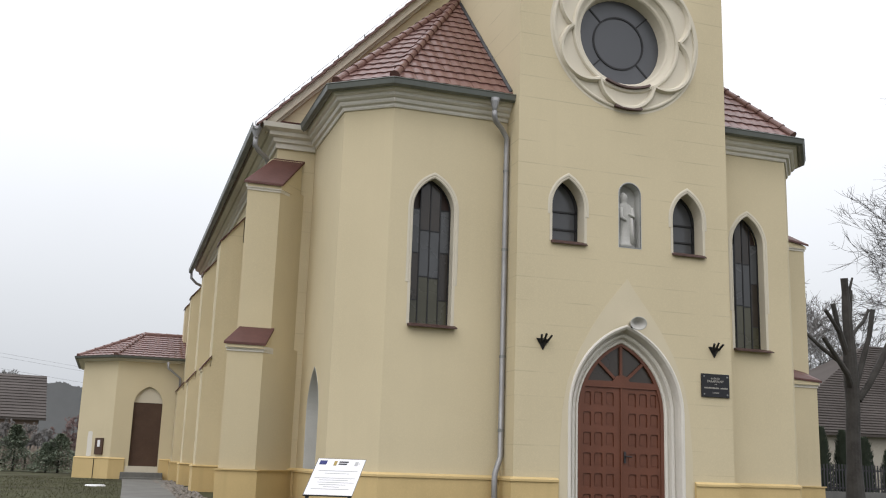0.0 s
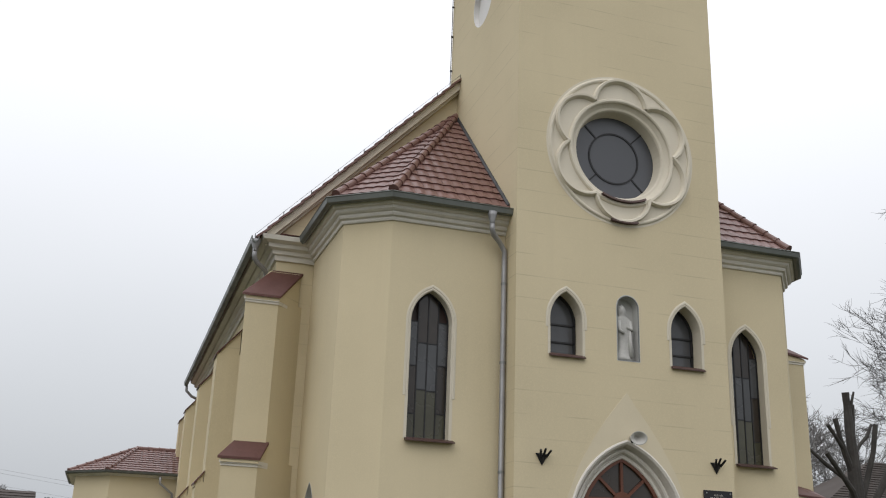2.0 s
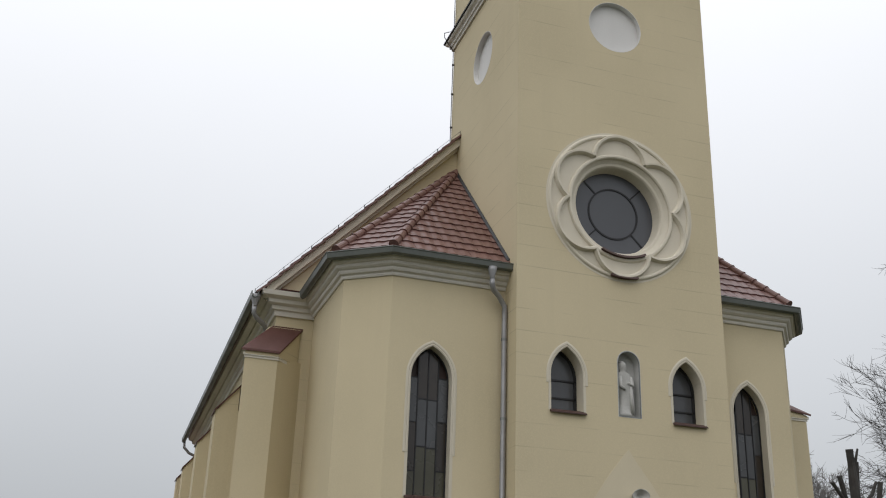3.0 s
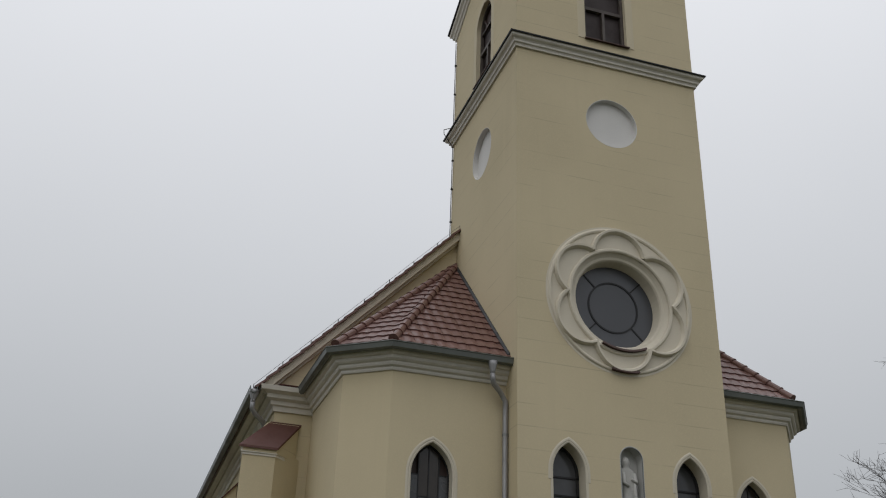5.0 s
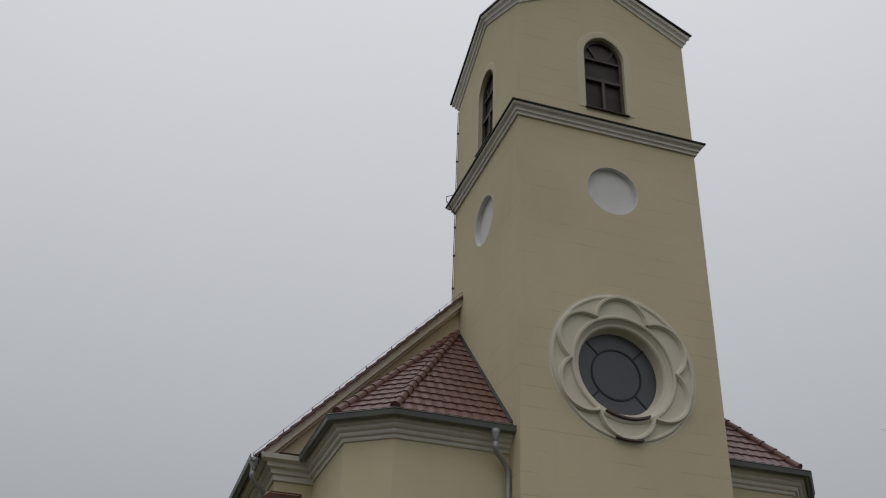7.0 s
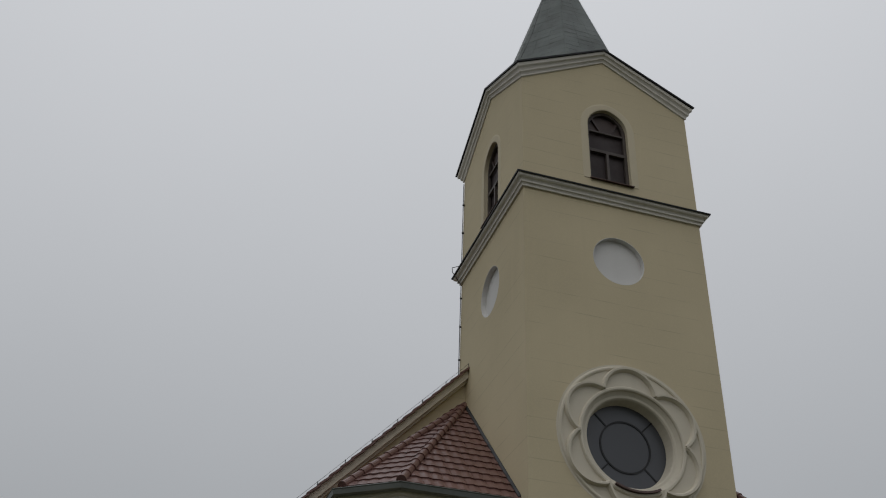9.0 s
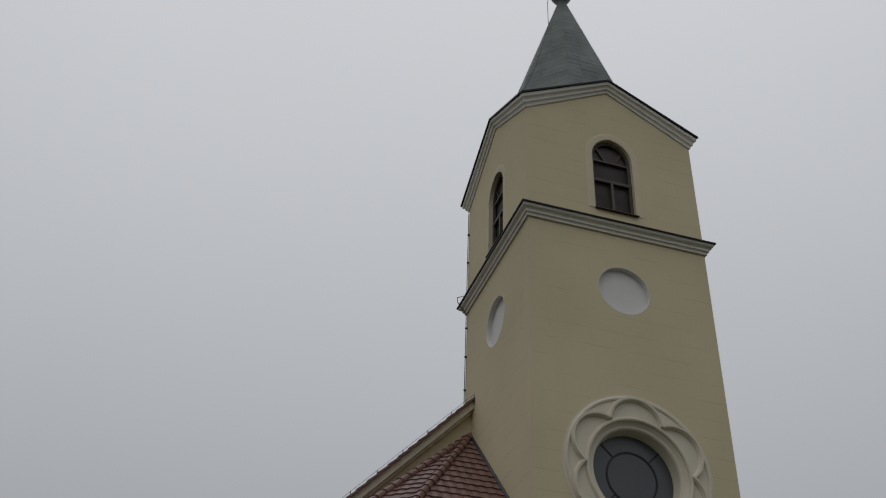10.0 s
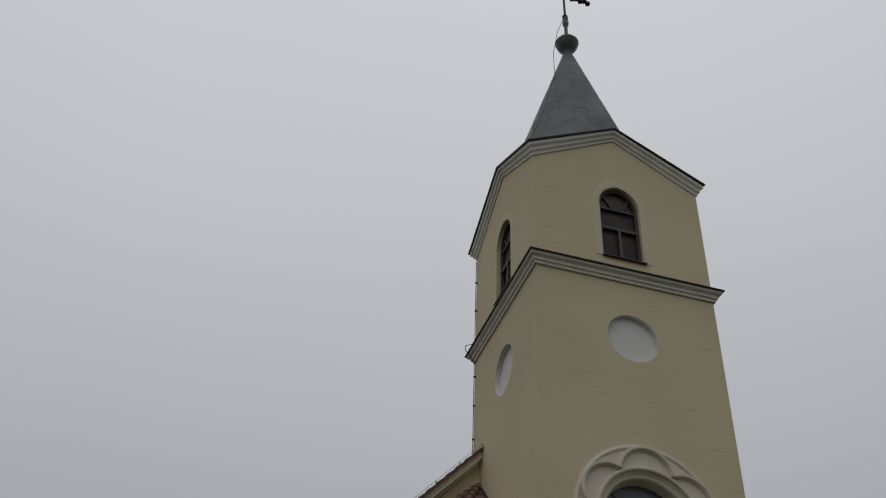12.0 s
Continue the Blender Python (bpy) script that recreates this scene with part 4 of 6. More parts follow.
def corner_buttress(mirror):
    """A buttress set askew at the front corner of the nave, in two stages."""
    shift = 0.38
    X = (lambda x: x) if not mirror else (lambda x: NX0 + NX1 - shift - x)

    def body(bm, x0, x1, y, z0, z1):
        k = NY - y
        pts = [(X(x0), y), (X(x1), y), (X(x1 + k), NY), (X(x0 + k), NY)]
        if mirror:
            pts = pts[::-1]
        solid(bm, [(a, b, z0) for a, b in pts], [(a, b, z1) for a, b in pts])

    bm = bmesh.new()
    body(bm, 2.08, 2.81, 20.75, -0.6, 3.16)
    shift = 0.22
    body(bm, 2.27, 2.97, 20.99, 3.0, 6.62)
    post = part("buttress", bm, SMOOTH_CREAM, church, "stepped cream plastered corner buttress")
    for x0, x1, y, z0, z1, back in ((2.08, 2.81, 20.75, 3.16, 3.54, 0.25), (2.27, 2.97, 20.99, 6.64, 7.42, 0.61)):
        o = 0.09
        shift = 0.38 if z0 < 5 else 0.22
        low = [(X(x0 - o), y - o, z0), (X(x1 + 0.03), y - o, z0), (X(x1 + back), y + back, z0), (X(x0 - o + back), y + back, z0)]
        high = [(X(x0 - o), y - o, z0 + 0.01), (X(x1 + 0.03), y - o, z0 + 0.01), (X(x1 + back - 0.02), y + back, z1), (X(x0 + back), y + back, z1)]
        if mirror:
            half = z0 + 0.62 * (z1 - z0)
            high = [(X(x0 - o), y - o, z0 + 0.01), (X(x1 + 0.03), y - o, z0 + 0.16 * (z1 - z0)), (X(x1 + back - 0.02), y + back, z1), (X(x0 - o + back), y + back, half)]
        cap(post, low, high)
        bm = bmesh.new()
        k = 0.24
        for grow, za, zb in ((0.02, z0 - 0.17, z0 - 0.11), (0.045, z0 - 0.12, z0 - 0.05)):
            pts = [(X(x0 - grow), y - grow), (X(x1 + grow * 0.3), y - grow), (X(x1 + k), y + k), (X(x0 - grow + k), y + k)]
            pts = pts[::-1] if mirror else pts
            solid(bm, [(a, b, za) for a, b in pts], [(a, b, zb) for a, b in pts])
        part("cap_moulding", bm, TRIM, post)
    bm = bmesh.new()
    g, shift = 0.06, 0.38
    k = NY - 20.75
    pts = [(X(2.08 - g), 20.75 - g), (X(2.81 + g * 0.6), 20.75 - g), (X(2.81 + k + g), NY - 0.02), (X(2.08 + k - g), NY - 0.02)]
    pts = pts[::-1] if mirror else pts
    solid(bm, [(a, b, -0.6) for a, b in pts], [(a, b, PLINTH - 0.05) for a, b in pts])
    wide = [(X(2.08 - g - 0.03), 20.72 - g), (X(2.81 + g * 0.6 + 0.03), 20.72 - g), (X(2.81 + k + g + 0.03), NY - 0.02), (X(2.08 + k - g - 0.03), NY - 0.02)]
    wide = wide[::-1] if mirror else wide
    solid(bm, [(a, b, PLINTH - 0.05) for a, b in wide], [(a, b, PLINTH - 0.02) for a, b in wide])
    part("plinth", bm, OCHRE, post, "ochre yellow painted plinth")


corner_buttress(False)
corner_buttress(True)
for s in (-1, 1):
    for y in (26.9, 32.0, 37.2, 40.1):
        xw = NX0 if s < 0 else NX1
        X = lambda d: xw + s * d
        bm = bmesh.new()
        for d, z0, z1 in ((0.82, -0.6, 3.16), (0.62, 3.16, 6.55)):
            solid(bm, [(X(0), y, z0), (X(d), y, z0), (X(d), y + 0.75, z0), (X(0), y + 0.75, z0)], [(X(0), y, z1), (X(d), y, z1), (X(d), y + 0.75, z1), (X(0), y + 0.75, z1)])
        post = part("buttress", bm, SMOOTH_CREAM, church, "stepped cream plastered wall buttress")
        for d, dd, z0, z1 in ((0.82, 0.62, 3.14, 3.46), (0.62, 0.0, 6.52, 7.30)):
            o = 0.04
            cap(post, [(X(d + o), y - o, z0), (X(d + o), y + 0.75 + o, z0), (X(dd), y + 0.75 + o, z0), (X(dd), y - o, z0)],
                [(X(d + o), y - o, z0 + 0.01), (X(d + o), y + 0.75 + o, z0 + 0.01), (X(dd), y + 0.75 + o, z1), (X(dd), y - o, z1)])
        bm = bmesh.new()
        solid(bm, [(X(0), y - 0.06, -0.6), (X(0.88), y - 0.06, -0.6), (X(0.88), y + 0.81, -0.6), (X(0), y + 0.81, -0.6)],
              [(X(0), y - 0.06, PLINTH - 0.03), (X(0.88), y - 0.06, PLINTH - 0.03), (X(0.88), y + 0.81, PLINTH - 0.03), (X(0), y + 0.81, PLINTH - 0.03)])
        solid(bm, [(X(0), y - 0.09, PLINTH - 0.05), (X(0.91), y - 0.09, PLINTH - 0.05), (X(0.91), y + 0.84, PLINTH - 0.05), (X(0), y + 0.84, PLINTH - 0.05)],
              [(X(0), y - 0.07, PLINTH - 0.01), (X(0.89), y - 0.07, PLINTH - 0.01), (X(0.89), y + 0.82, PLINTH - 0.01), (X(0), y + 0.82, PLINTH - 0.01)])
        part("plinth", bm, OCHRE, post, "ochre yellow painted plinth")

# ---- downpipes ----
bm = bmesh.new()
px, py = 7.0, 17.97
lathe(bm, (6.64, 17.74, 7.74), [(0.05, 0.0), (0.055, 0.10), (0.09, 0.22), (0.095, 0.30)], 12)
tube(bm, [(6.64, 17.74, 7.78), (6.64, 17.74, 7.68), (6.69, 17.79, 7.58), (6.86, 17.92, 7.50), (px, py, 7.32), (px, py, 7.0), (px, py, 1.04), (px - 0.03, py - 0.02, 0.97), (px - 0.12, py - 0.09, 0.78), (px - 0.15, py - 0.11, 0.70), (px - 0.15, py - 0.11, -0.4)], 0.055, 12)
pipe = part("downpipe", bm, PIPE, church, "grey painted metal downpipe", True)
for z in (6.6, 5.0, 2.9, 1.5):
    bm = bmesh.new()
    tube(bm, [(px, py, z), (px, py, z + 0.05)], 0.063, 12)
    box(bm, px - 0.01, px + 0.01, py + 0.05, py + 0.1, z + 0.01, z + 0.04)
    part("pipe_clip", bm, ZINC, pipe)
bm = bmesh.new()
gx = NX0 - 0.54
lathe(bm, (gx + 0.02, NY - 0.18, 7.74), [(0.05, 0.0), (0.055, 0.08), (0.11, 0.22), (0.115, 0.28)], 12)
tube(bm, [(gx + 0.02, NY - 0.18, 7.80), (gx + 0.02, NY - 0.16, 7.62), (gx + 0.10, NY - 0.1, 7.52), (gx + 0.32, NY + 0.1, 7.42), (gx + 0.40, NY + 0.25, 7.30), (gx + 0.41, NY + 0.28, 7.1), (gx + 0.41, NY + 0.28, 0.0)], 0.055, 10)
part("downpipe", bm, PIPE, church, "grey painted metal downpipe", True)
bm = bmesh.new()
tube(bm, [(gx + 0.02, NY1 + 0.1, 7.98), (gx + 0.04, NY1 + 0.1, 7.75), (gx + 0.25, NY1 + 0.1, 7.55), (gx + 0.5, NY1 + 0.1, 7.45)], 0.055, 10)
part("downpipe", bm, PIPE, church, "grey painted metal downpipe", True)

# ---- annex with its own hipped roof ----
AY, AX, AD, AE = 38.0, 0.02, (-1.17, 39.3), 4.06
AN1 = 44.0
annex = thing("church_annex", "small cream plastered annex with a tiled hipped roof", "annex", (1.0, 40.0, 0))
bm = bmesh.new()
wall(bm, facade(AY), [(AX, -0.5), (NX0 - 0.01, -0.5), (NX0 - 0.01, AE + 0.15), (AX, AE + 0.15)], [arch(1.17, 1.00, 0.30, 2.60, 3.26)], 0.35)
annex_wall = part("annex_wall", bm, SMOOTH_CREAM, annex)
diag = slanted(AD, (AX, AY))
span = math.hypot(AX - AD[0], AY - AD[1])
bm = bmesh.new()
wall(bm, diag, [(0, -0.5), (span, -0.5), (span, AE + 0.15), (0, AE + 0.15)], (), 0.35)
part("annex_wall", bm, SMOOTH_CREAM, annex)
bm = bmesh.new()
wall(bm, flank(AD[0]), [(AD[1], -0.5), (AN1, -0.5), (AN1, AE + 0.15), (AD[1], AE + 0.15)], (), 0.35)
part("annex_wall", bm, SMOOTH_CREAM, annex)
bm = bmesh.new()
wall(bm, lambda u, v, d: (u, AN1 + d, v), [(AD[0] + 0.35, -0.5), (NX0 - 0.01, -0.5), (NX0 - 0.01, AE + 0.15), (AD[0] + 0.35, AE + 0.15)], (), 0.3)
part("annex_wall", bm, SMOOTH_CREAM, annex)
a_path = [(AD[0], AN1), AD, (AX, AY), (NX0 - 0.01, AY)]
bm = bmesh.new()
run(bm, [(AD[0], AN1, 0), (*AD, 0), (AX, AY, 0), (0.53, AY, 0)], [(0.003, -0.5), (0.05, -0.5), (0.05, 0.66), (0.07, 0.67), (0.003, 0.72)])
run(bm, [(1.71, AY, 0), (NX0 - 0.01, AY, 0)], [(0.003, -0.5), (0.05, -0.5), (0.05, 0.66), (0.07, 0.67), (0.003, 0.72)])
part("plinth", bm, OCHRE, annex, "ochre yellow painted plinth")
bm = bmesh.new()
run(bm, [(x, y, AE) for x, y in a_path], [(0.002, 0.07), (0.04, 0.07), (0.09, 0.10), (0.24, 0.125), (0.26, 0.17), (0.002, 0.17)])
part("cornice", bm, TRIM, annex)
bm = bmesh.new()
run(bm, [(x, y, AE + 0.2) for x, y in a_path], [(0.25, 0.04), (0.26, -0.03), (0.31, -0.055), (0.36, -0.03), (0.38, 0.04), (0.365, 0.04), (0.31, -0.035), (0.27, 0.01)])
part("gutter", bm, ZINC_DARK, annex)
bm = bmesh.new()
tube(bm, [(1.72, AY - 0.30, AE + 0.1), (1.74, AY - 0.3, AE - 0.12), (2.2, AY - 0.12, AE - 0.45), (2.3, AY - 0.1, -0.3)], 0.045, 8)
part("downpipe", bm, PIPE, annex, "", True)
bm = bmesh.new()
sheet(bm, facade(AY), arch(1.17, 1.10, 2.68, 2.69, 3.32), -0.22, -0.12)
tym = part("tympanum", bm, WHITE, annex_wall, "white plaster tympanum")
bm = bmesh.new()
sheet(bm, facade(AY), [(0.56, 0.28), (1.68, 0.28), (1.68, 2.70), (0.56, 2.70)], -0.20, -0.14)
annex_door = part("annex_door", bm, DOOR_DARK, annex, "dark brown boarded side door")
for k in range(6):
    bm = bmesh.new()
    sheet(bm, facade(AY), [(0.575 + k * 0.183, 0.46), (0.575 + k * 0.183 + 0.175, 0.46), (0.575 + k * 0.183 + 0.178, 2.63), (0.575 + k * 0.183, 2.63)], -0.15, -0.134)
    part("board", bm, DOOR_DARK, annex_door)
bm = bmesh.new()
box(bm, 0.565, 1.675, AY - 0.02, AY + 0.2, 0.22, 0.44)
part("door_sill", bm, WHITE, annex)
for i, (d, z) in enumerate(((0.75, 0.06), (0.4, 0.23))):
    bm = bmesh.new()
    box(bm, 0.42, 1.86, AY - d, AY + 0.02, -0.4, z)
    bmesh.ops.bevel(bm, geom=bm.edges[:], offset=0.015, segments=1, affect="EDGES")
    part("step", bm, CONCRETE, annex, "grey concrete door step")
notice_box = thing("notice_case", "small brown framed notice case on the annex wall", "notice board", diag(1.2, 0.8, 0.0))
bm = bmesh.new()
sheet(bm, diag, [(1.02, 0.80), (1.40, 0.80), (1.40, 1.38), (1.02, 1.38)], -0.01, 0.06)
part("case", bm, DOOR_DARK, notice_box)
bm = bmesh.new()
sheet(bm, diag, [(1.15, 1.07), (1.28, 1.07), (1.28, 1.31), (1.15, 1.31)], 0.055, 0.066)
part("paper", bm, BOARD, notice_box)
bm = bmesh.new()
outline = [(0.56, 0.74), (0.68, 0.72), (0.80, 0.75), (0.81, 1.0), (0.79, 1.3), (0.80, 1.58), (0.70, 1.62), (0.58, 1.60), (0.55, 1.4), (0.57, 1.05)]
sheet(bm, diag, outline, -0.01, 0.004)
part("plaster_patch", bm, TRIM, annex, "pale filler patch on the plaster")
bm = bmesh.new()
tube(bm, [diag(1.05, 0.66, 0.06), diag(1.05, 0.3, 0.06), diag(1.05, -0.3, 0.06)], 0.015, 6)
part("cable_pipe", bm, IRON, annex)


# ---- things on and before the church ----
def statue():
    """A robed figure of pale stone, one plain mesh."""
    bm = bmesh.new()
    rings = [(0.0, 0.15, 0.11, 0.0), (0.06, 0.16, 0.12, 0.0), (0.08, 0.13, 0.10, 0.0), (0.25, 0.125, 0.095, 0.01), (0.45, 0.12, 0.09, 0.02), (0.62, 0.135, 0.09, 0.015), (0.78, 0.145, 0.085, 0.0), (0.88, 0.12, 0.075, -0.01), (0.93, 0.055, 0.055, -0.015), (0.97, 0.065, 0.07, -0.02), (1.03, 0.078, 0.08, -0.02), (1.10, 0.065, 0.07, -0.02), (1.15, 0.02, 0.02, -0.02)]
    rows = []
    for z, rx, ry, dx in rings:
        rows.append([bm.verts.new((9.455 + dx * 1.5 + 1.22 * rx * math.cos(2 * math.pi * k / 16) * (1 + 0.06 * math.sin(5 * k + z * 9)), TY0 + 0.13 + ry * math.sin(2 * math.pi * k / 16) * (1 + 0.08 * math.sin(7 * k + z * 5)), 5.235 + z)) for k in range(16)])
    for a, b in zip(rows, rows[1:]):
        for k in range(16):
            bm.faces.new((a[k], a[(k + 1) % 16], b[(k + 1) % 16], b[k]))
    bm.faces.new(rows[0][::-1])
    bm.faces.new(rows[-1])
    tube(bm, [(9.58, TY0 + 0.1, 6.05), (9.61, TY0 + 0.05, 5.86), (9.50, TY0 + 0.03, 5.92)], [0.045, 0.04, 0.03], 8)
    tube(bm, [(9.36, TY0 + 0.1, 6.05), (9.34, TY0 + 0.06, 5.85), (9.44, TY0 + 0.03, 5.78)], [0.045, 0.04, 0.03], 8)
    tube(bm, [(9.57, TY0 + 0.06, 5.85), (9.575, TY0 + 0.05, 5.55), (9.60, TY0 + 0.06, 5.30)], [0.03, 0.045, 0.05], 8)
    ob = part("statue", bm, STONE, None, "", True)
    return tagged(ob, "weathered white stone statue standing in the wall niche", "statue")


statue()


def flag_holder(x, z):
    holder = thing("flag_holder", "black iron flag holder with three sockets on the wall", "flag holder", (x, TY0, z), "flag holders")
    bm = bmesh.new()
    solid(bm, [(x - 0.13, TY0 - 0.001, z + 0.10), (x, TY0 - 0.001, z - 0.12), (x + 0.13, TY0 - 0.001, z + 0.09), (x, TY0 - 0.001, z + 0.11)],
          [(x - 0.13, TY0 - 0.02, z + 0.10), (x, TY0 - 0.02, z - 0.12), (x + 0.13, TY0 - 0.02, z + 0.09), (x, TY0 - 0.09, z + 0.06)])
    part("bracket", bm, IRON, holder)
    for k, (dx, dz) in enumerate(((-0.085, 0.15), (0.015, 0.175), (0.125, 0.15))):
        bm = bmesh.new()
        tube(bm, [(x + dx * 0.55, TY0 - 0.05, z + 0.03), (x + dx, TY0 - 0.16, z + dz)], 0.022, 8)
        part("socket", bm, IRON, holder)


flag_holder(7.63, 3.17)
flag_holder(11.38, 3.25)

horn = thing("loudspeaker", "grey horn loudspeaker mounted above the door arch", "loudspeaker", (9.6, TY0, 3.68))
bm = bmesh.new()
flare = [(0.04, 0.0), (0.05, 0.08), (0.085, 0.16), (0.155, 0.22), (0.165, 0.23), (0.15, 0.225), (0.08, 0.17), (0.04, 0.09), (0.02, 0.09)]
lathe(bm, (0, 0, 0), flare, 20)
m = Matrix.Translation((9.51, TY0 - 0.14, 3.685)) @ Euler((radians(98), 0, radians(-6))).to_matrix().to_4x4() @ Matrix.Diagonal((1.05, 0.8, 1.0, 1.0))
bmesh.ops.transform(bm, matrix=m, verts=bm.verts)
part("horn", bm, SPEAKER, horn, "", True)
bm = bmesh.new()
tube(bm, [(9.51, TY0 - 0.14, 3.685), (9.52, TY0 - 0.03, 3.69)], 0.06, 12)
part("driver", bm, SPEAKER, horn, "", True)
bm = bmesh.new()
box(bm, 9.50, 9.56, TY0 - 0.07, TY0 + 0.0, 3.62, 3.66)
box(bm, 9.50, 9.53, TY0 - 0.07, TY0 + 0.0, 3.60, 3.74)
part("bracket", bm, IRON, horn)

plaque = thing("plaque", "polished black stone plaque with pale engraved lines beside the door", "plaque", (11.38, TY0, 2.58))
bm = bmesh.new()
box(bm, 11.06, 11.70, TY0 - 0.035, TY0, 2.345, 2.81)
bmesh.ops.bevel(bm, geom=bm.edges[:], offset=0.006, segments=1, affect="EDGES")
part("slab", bm, BLACK, plaque)
for x in (11.115, 11.645):
    for z in (2.40, 2.755):
        bm = bmesh.new()
        lathe(bm, (0, 0, 0), [(0.018, 0.0), (0.016, 0.01), (0.006, 0.014)], 10)
        bmesh.ops.transform(bm, matrix=pose(x, TY0 - 0.035, z, 90), verts=bm.verts)
        part("screw_cap", bm, ZINC, plaque)


def lettering(text, x, y, z, width, mat, parent):
    """One line of raised letters, centred at x, as wide as given."""
    curve = bpy.data.curves.new("lettering", "FONT")
    curve.body, curve.align_x, curve.extrude, curve.resolution_u = text, "CENTER", 0.02, 2
    source = bpy.data.objects.new("lettering", curve)
    me = bpy.data.meshes.new_from_object(source)
    bpy.data.objects.remove(source)
    xs = [v.co.x for v in me.vertices]
    k = width / (max(xs) - min(xs))
    me.transform(pose(x, y, z, 90) @ Matrix.Diagonal((k, k, 0.12, 1)))
    mesh_part("lettering", me, mat, parent)


lettering("KOŚCIÓŁ", 11.38, TY0 - 0.036, 2.70, 0.20, LETTER, plaque)
lettering("PARAFIALNY", 11.375, TY0 - 0.036, 2.638, 0.37, LETTER, plaque)
lettering("pw", 11.385, TY0 - 0.036, 2.593, 0.05, LETTER, plaque)
for z, words, h in ((2.53, ((11.12, 11.46), (11.49, 11.66)), 0.032), (2.435, ((11.31, 11.325), (11.34, 11.46)), 0.022)):
    for u0, u1 in words:
        bm = bmesh.new()
        u = u0
        while u < u1 - 0.008:
            w = min(random.uniform(0.014, 0.024), u1 - u)
            box(bm, u, u + w * 0.66, TY0 - 0.038, TY0 - 0.034, z - h / 2, z + h / 2 * random.uniform(0.5, 1.0))
            u += w
        part("engraved_line", bm, LETTER, plaque)

# the slanted information board
sign = thing("information_board", "white slanted information board on dark steel posts", "sign", (3.4, 14.9, -0.1))
s_tl, s_tr, s_bl, s_br = Vector((2.963, 15.0, 0.893)), Vector((3.678, 15.0, 0.890)), Vector((2.69, 14.62, 0.382)), Vector((3.40, 14.62, 0.375))
s_n = (s_tr - s_tl).cross(s_tl - s_bl).normalized()


def on_sign(u, v, d):
    p = s_bl.lerp(s_br, u).lerp(s_tl.lerp(s_tr, u), v)
    return p + s_n * d


bm = bmesh.new()
sheet(bm, on_sign, [(0, 0), (1, 0), (1, 1), (0, 1)], -0.02, 0.0)
board = part("panel", bm, BOARD, sign)
bm = bmesh.new()
trim(bm, on_sign, [(0, 0), (0, 1), (1, 1), (1, 0)], [(-0.002, -0.028), (-0.002, -0.002), (0.012, -0.002), (0.012, -0.028)], True)
part("edge", bm, STEEL, sign)
for name, mat, quads in (
    ("blue_emblem", BLUE, [(0.055, 0.83, 0.205, 0.945)]),
    ("crest", GOLD, [(0.355, 0.81, 0.42, 0.94)]),
    ("crest", INK_DARK, [(0.375, 0.83, 0.40, 0.92)]),
    ("heading_line", INK_DARK, [(0.46, 0.895, 0.66, 0.935), (0.46, 0.835, 0.64, 0.875)]),
    ("round_emblem", INK, [(0.80, 0.82, 0.87, 0.93), (0.885, 0.855, 0.90, 0.895)]),
    ("print_line", INK, [(0.10, 0.655, 0.92, 0.67), (0.25, 0.585, 0.77, 0.597), (0.08, 0.455, 0.93, 0.468), (0.19, 0.40, 0.80, 0.412), (0.16, 0.335, 0.94, 0.347), (0.22, 0.275, 0.78, 0.287), (0.33, 0.215, 0.66, 0.227), (0.10, 0.155, 0.88, 0.168)]),
):
    for u0, v0, u1, v1 in quads:
        bm = bmesh.new()
        sheet(bm, on_sign, [(u0, v0), (u1, v0), (u1, v1), (u0, v1)], 0.001, 0.003)
        part(name, bm, mat, board)
for u in (0.06, 0.94):
    top = on_sign(u, 0.1, -0.03)
    bm = bmesh.new()
    box(bm, top.x - 0.025, top.x + 0.025, top.y - 0.0, top.y + 0.05, -0.55, top.z)
    tube(bm, [top, on_sign(u, 0.95, -0.035)], 0.02, 6)
    part("post", bm, STEEL, sign)

# ---- ground, path ----
def ground_z(x, y):
    """Level round the church, falling towards the road where the camera stands, flat far away."""
    f = min(1.0, max(0.0, (16.5 - y) / 15.0))
    near = -0.65 * f * f * (3 - 2 * f)
    return near + 0.05 * noise.noise((x * 0.15, y * 0.15, 3.0)) - 0.02


vs, fs = [], []
xs = [-3000, -800, -300, -120, -60] + [-40 + 1.25 * i for i in range(81)] + [75, 110, 200, 500, 1200, 3000]
ys = [-1500, -300, -80, -30] + [-10 + 1.25 * i for i in range(65)] + [75, 90, 130, 250, 600, 1500, 3500]
for y in ys:
    for x in xs:
        vs.append((x, y, ground_z(x, y)))
for j in range(len(ys) - 1):
    for i in range(len(xs) - 1):
        a = j * len(xs) + i
        fs.append((a, a + 1, a + 1 + len(xs), a + len(xs)))
ground = mesh_part("ground", mesh_of("ground", vs, fs), GRASS, None, "", True)
tagged(ground, "short brownish winter grass round the church", "ground", kind="structure")
bm = bmesh.new()
pts = [(0.50, 37.3), (1.80, 37.3), (1.62, 30.0), (1.42, 22.0), (1.35, 14.0), (1.3, 4.0), (0.1, 4.0), (0.2, 14.0), (0.30, 22.0), (0.42, 30.0)]
low = [(x, y, ground_z(x, y) - 0.1) for x, y in pts]
solid(bm, low, [(x, y, ground_z(x, y) + 0.03) for x, y in pts])
bmesh.ops.triangulate(bm, faces=[f for f in bm.faces if len(f.verts) > 4])
path_ob = part("path", bm, CONCRETE, None)
tagged(path_ob, "grey concrete footpath along the church wall", "path", kind="structure")

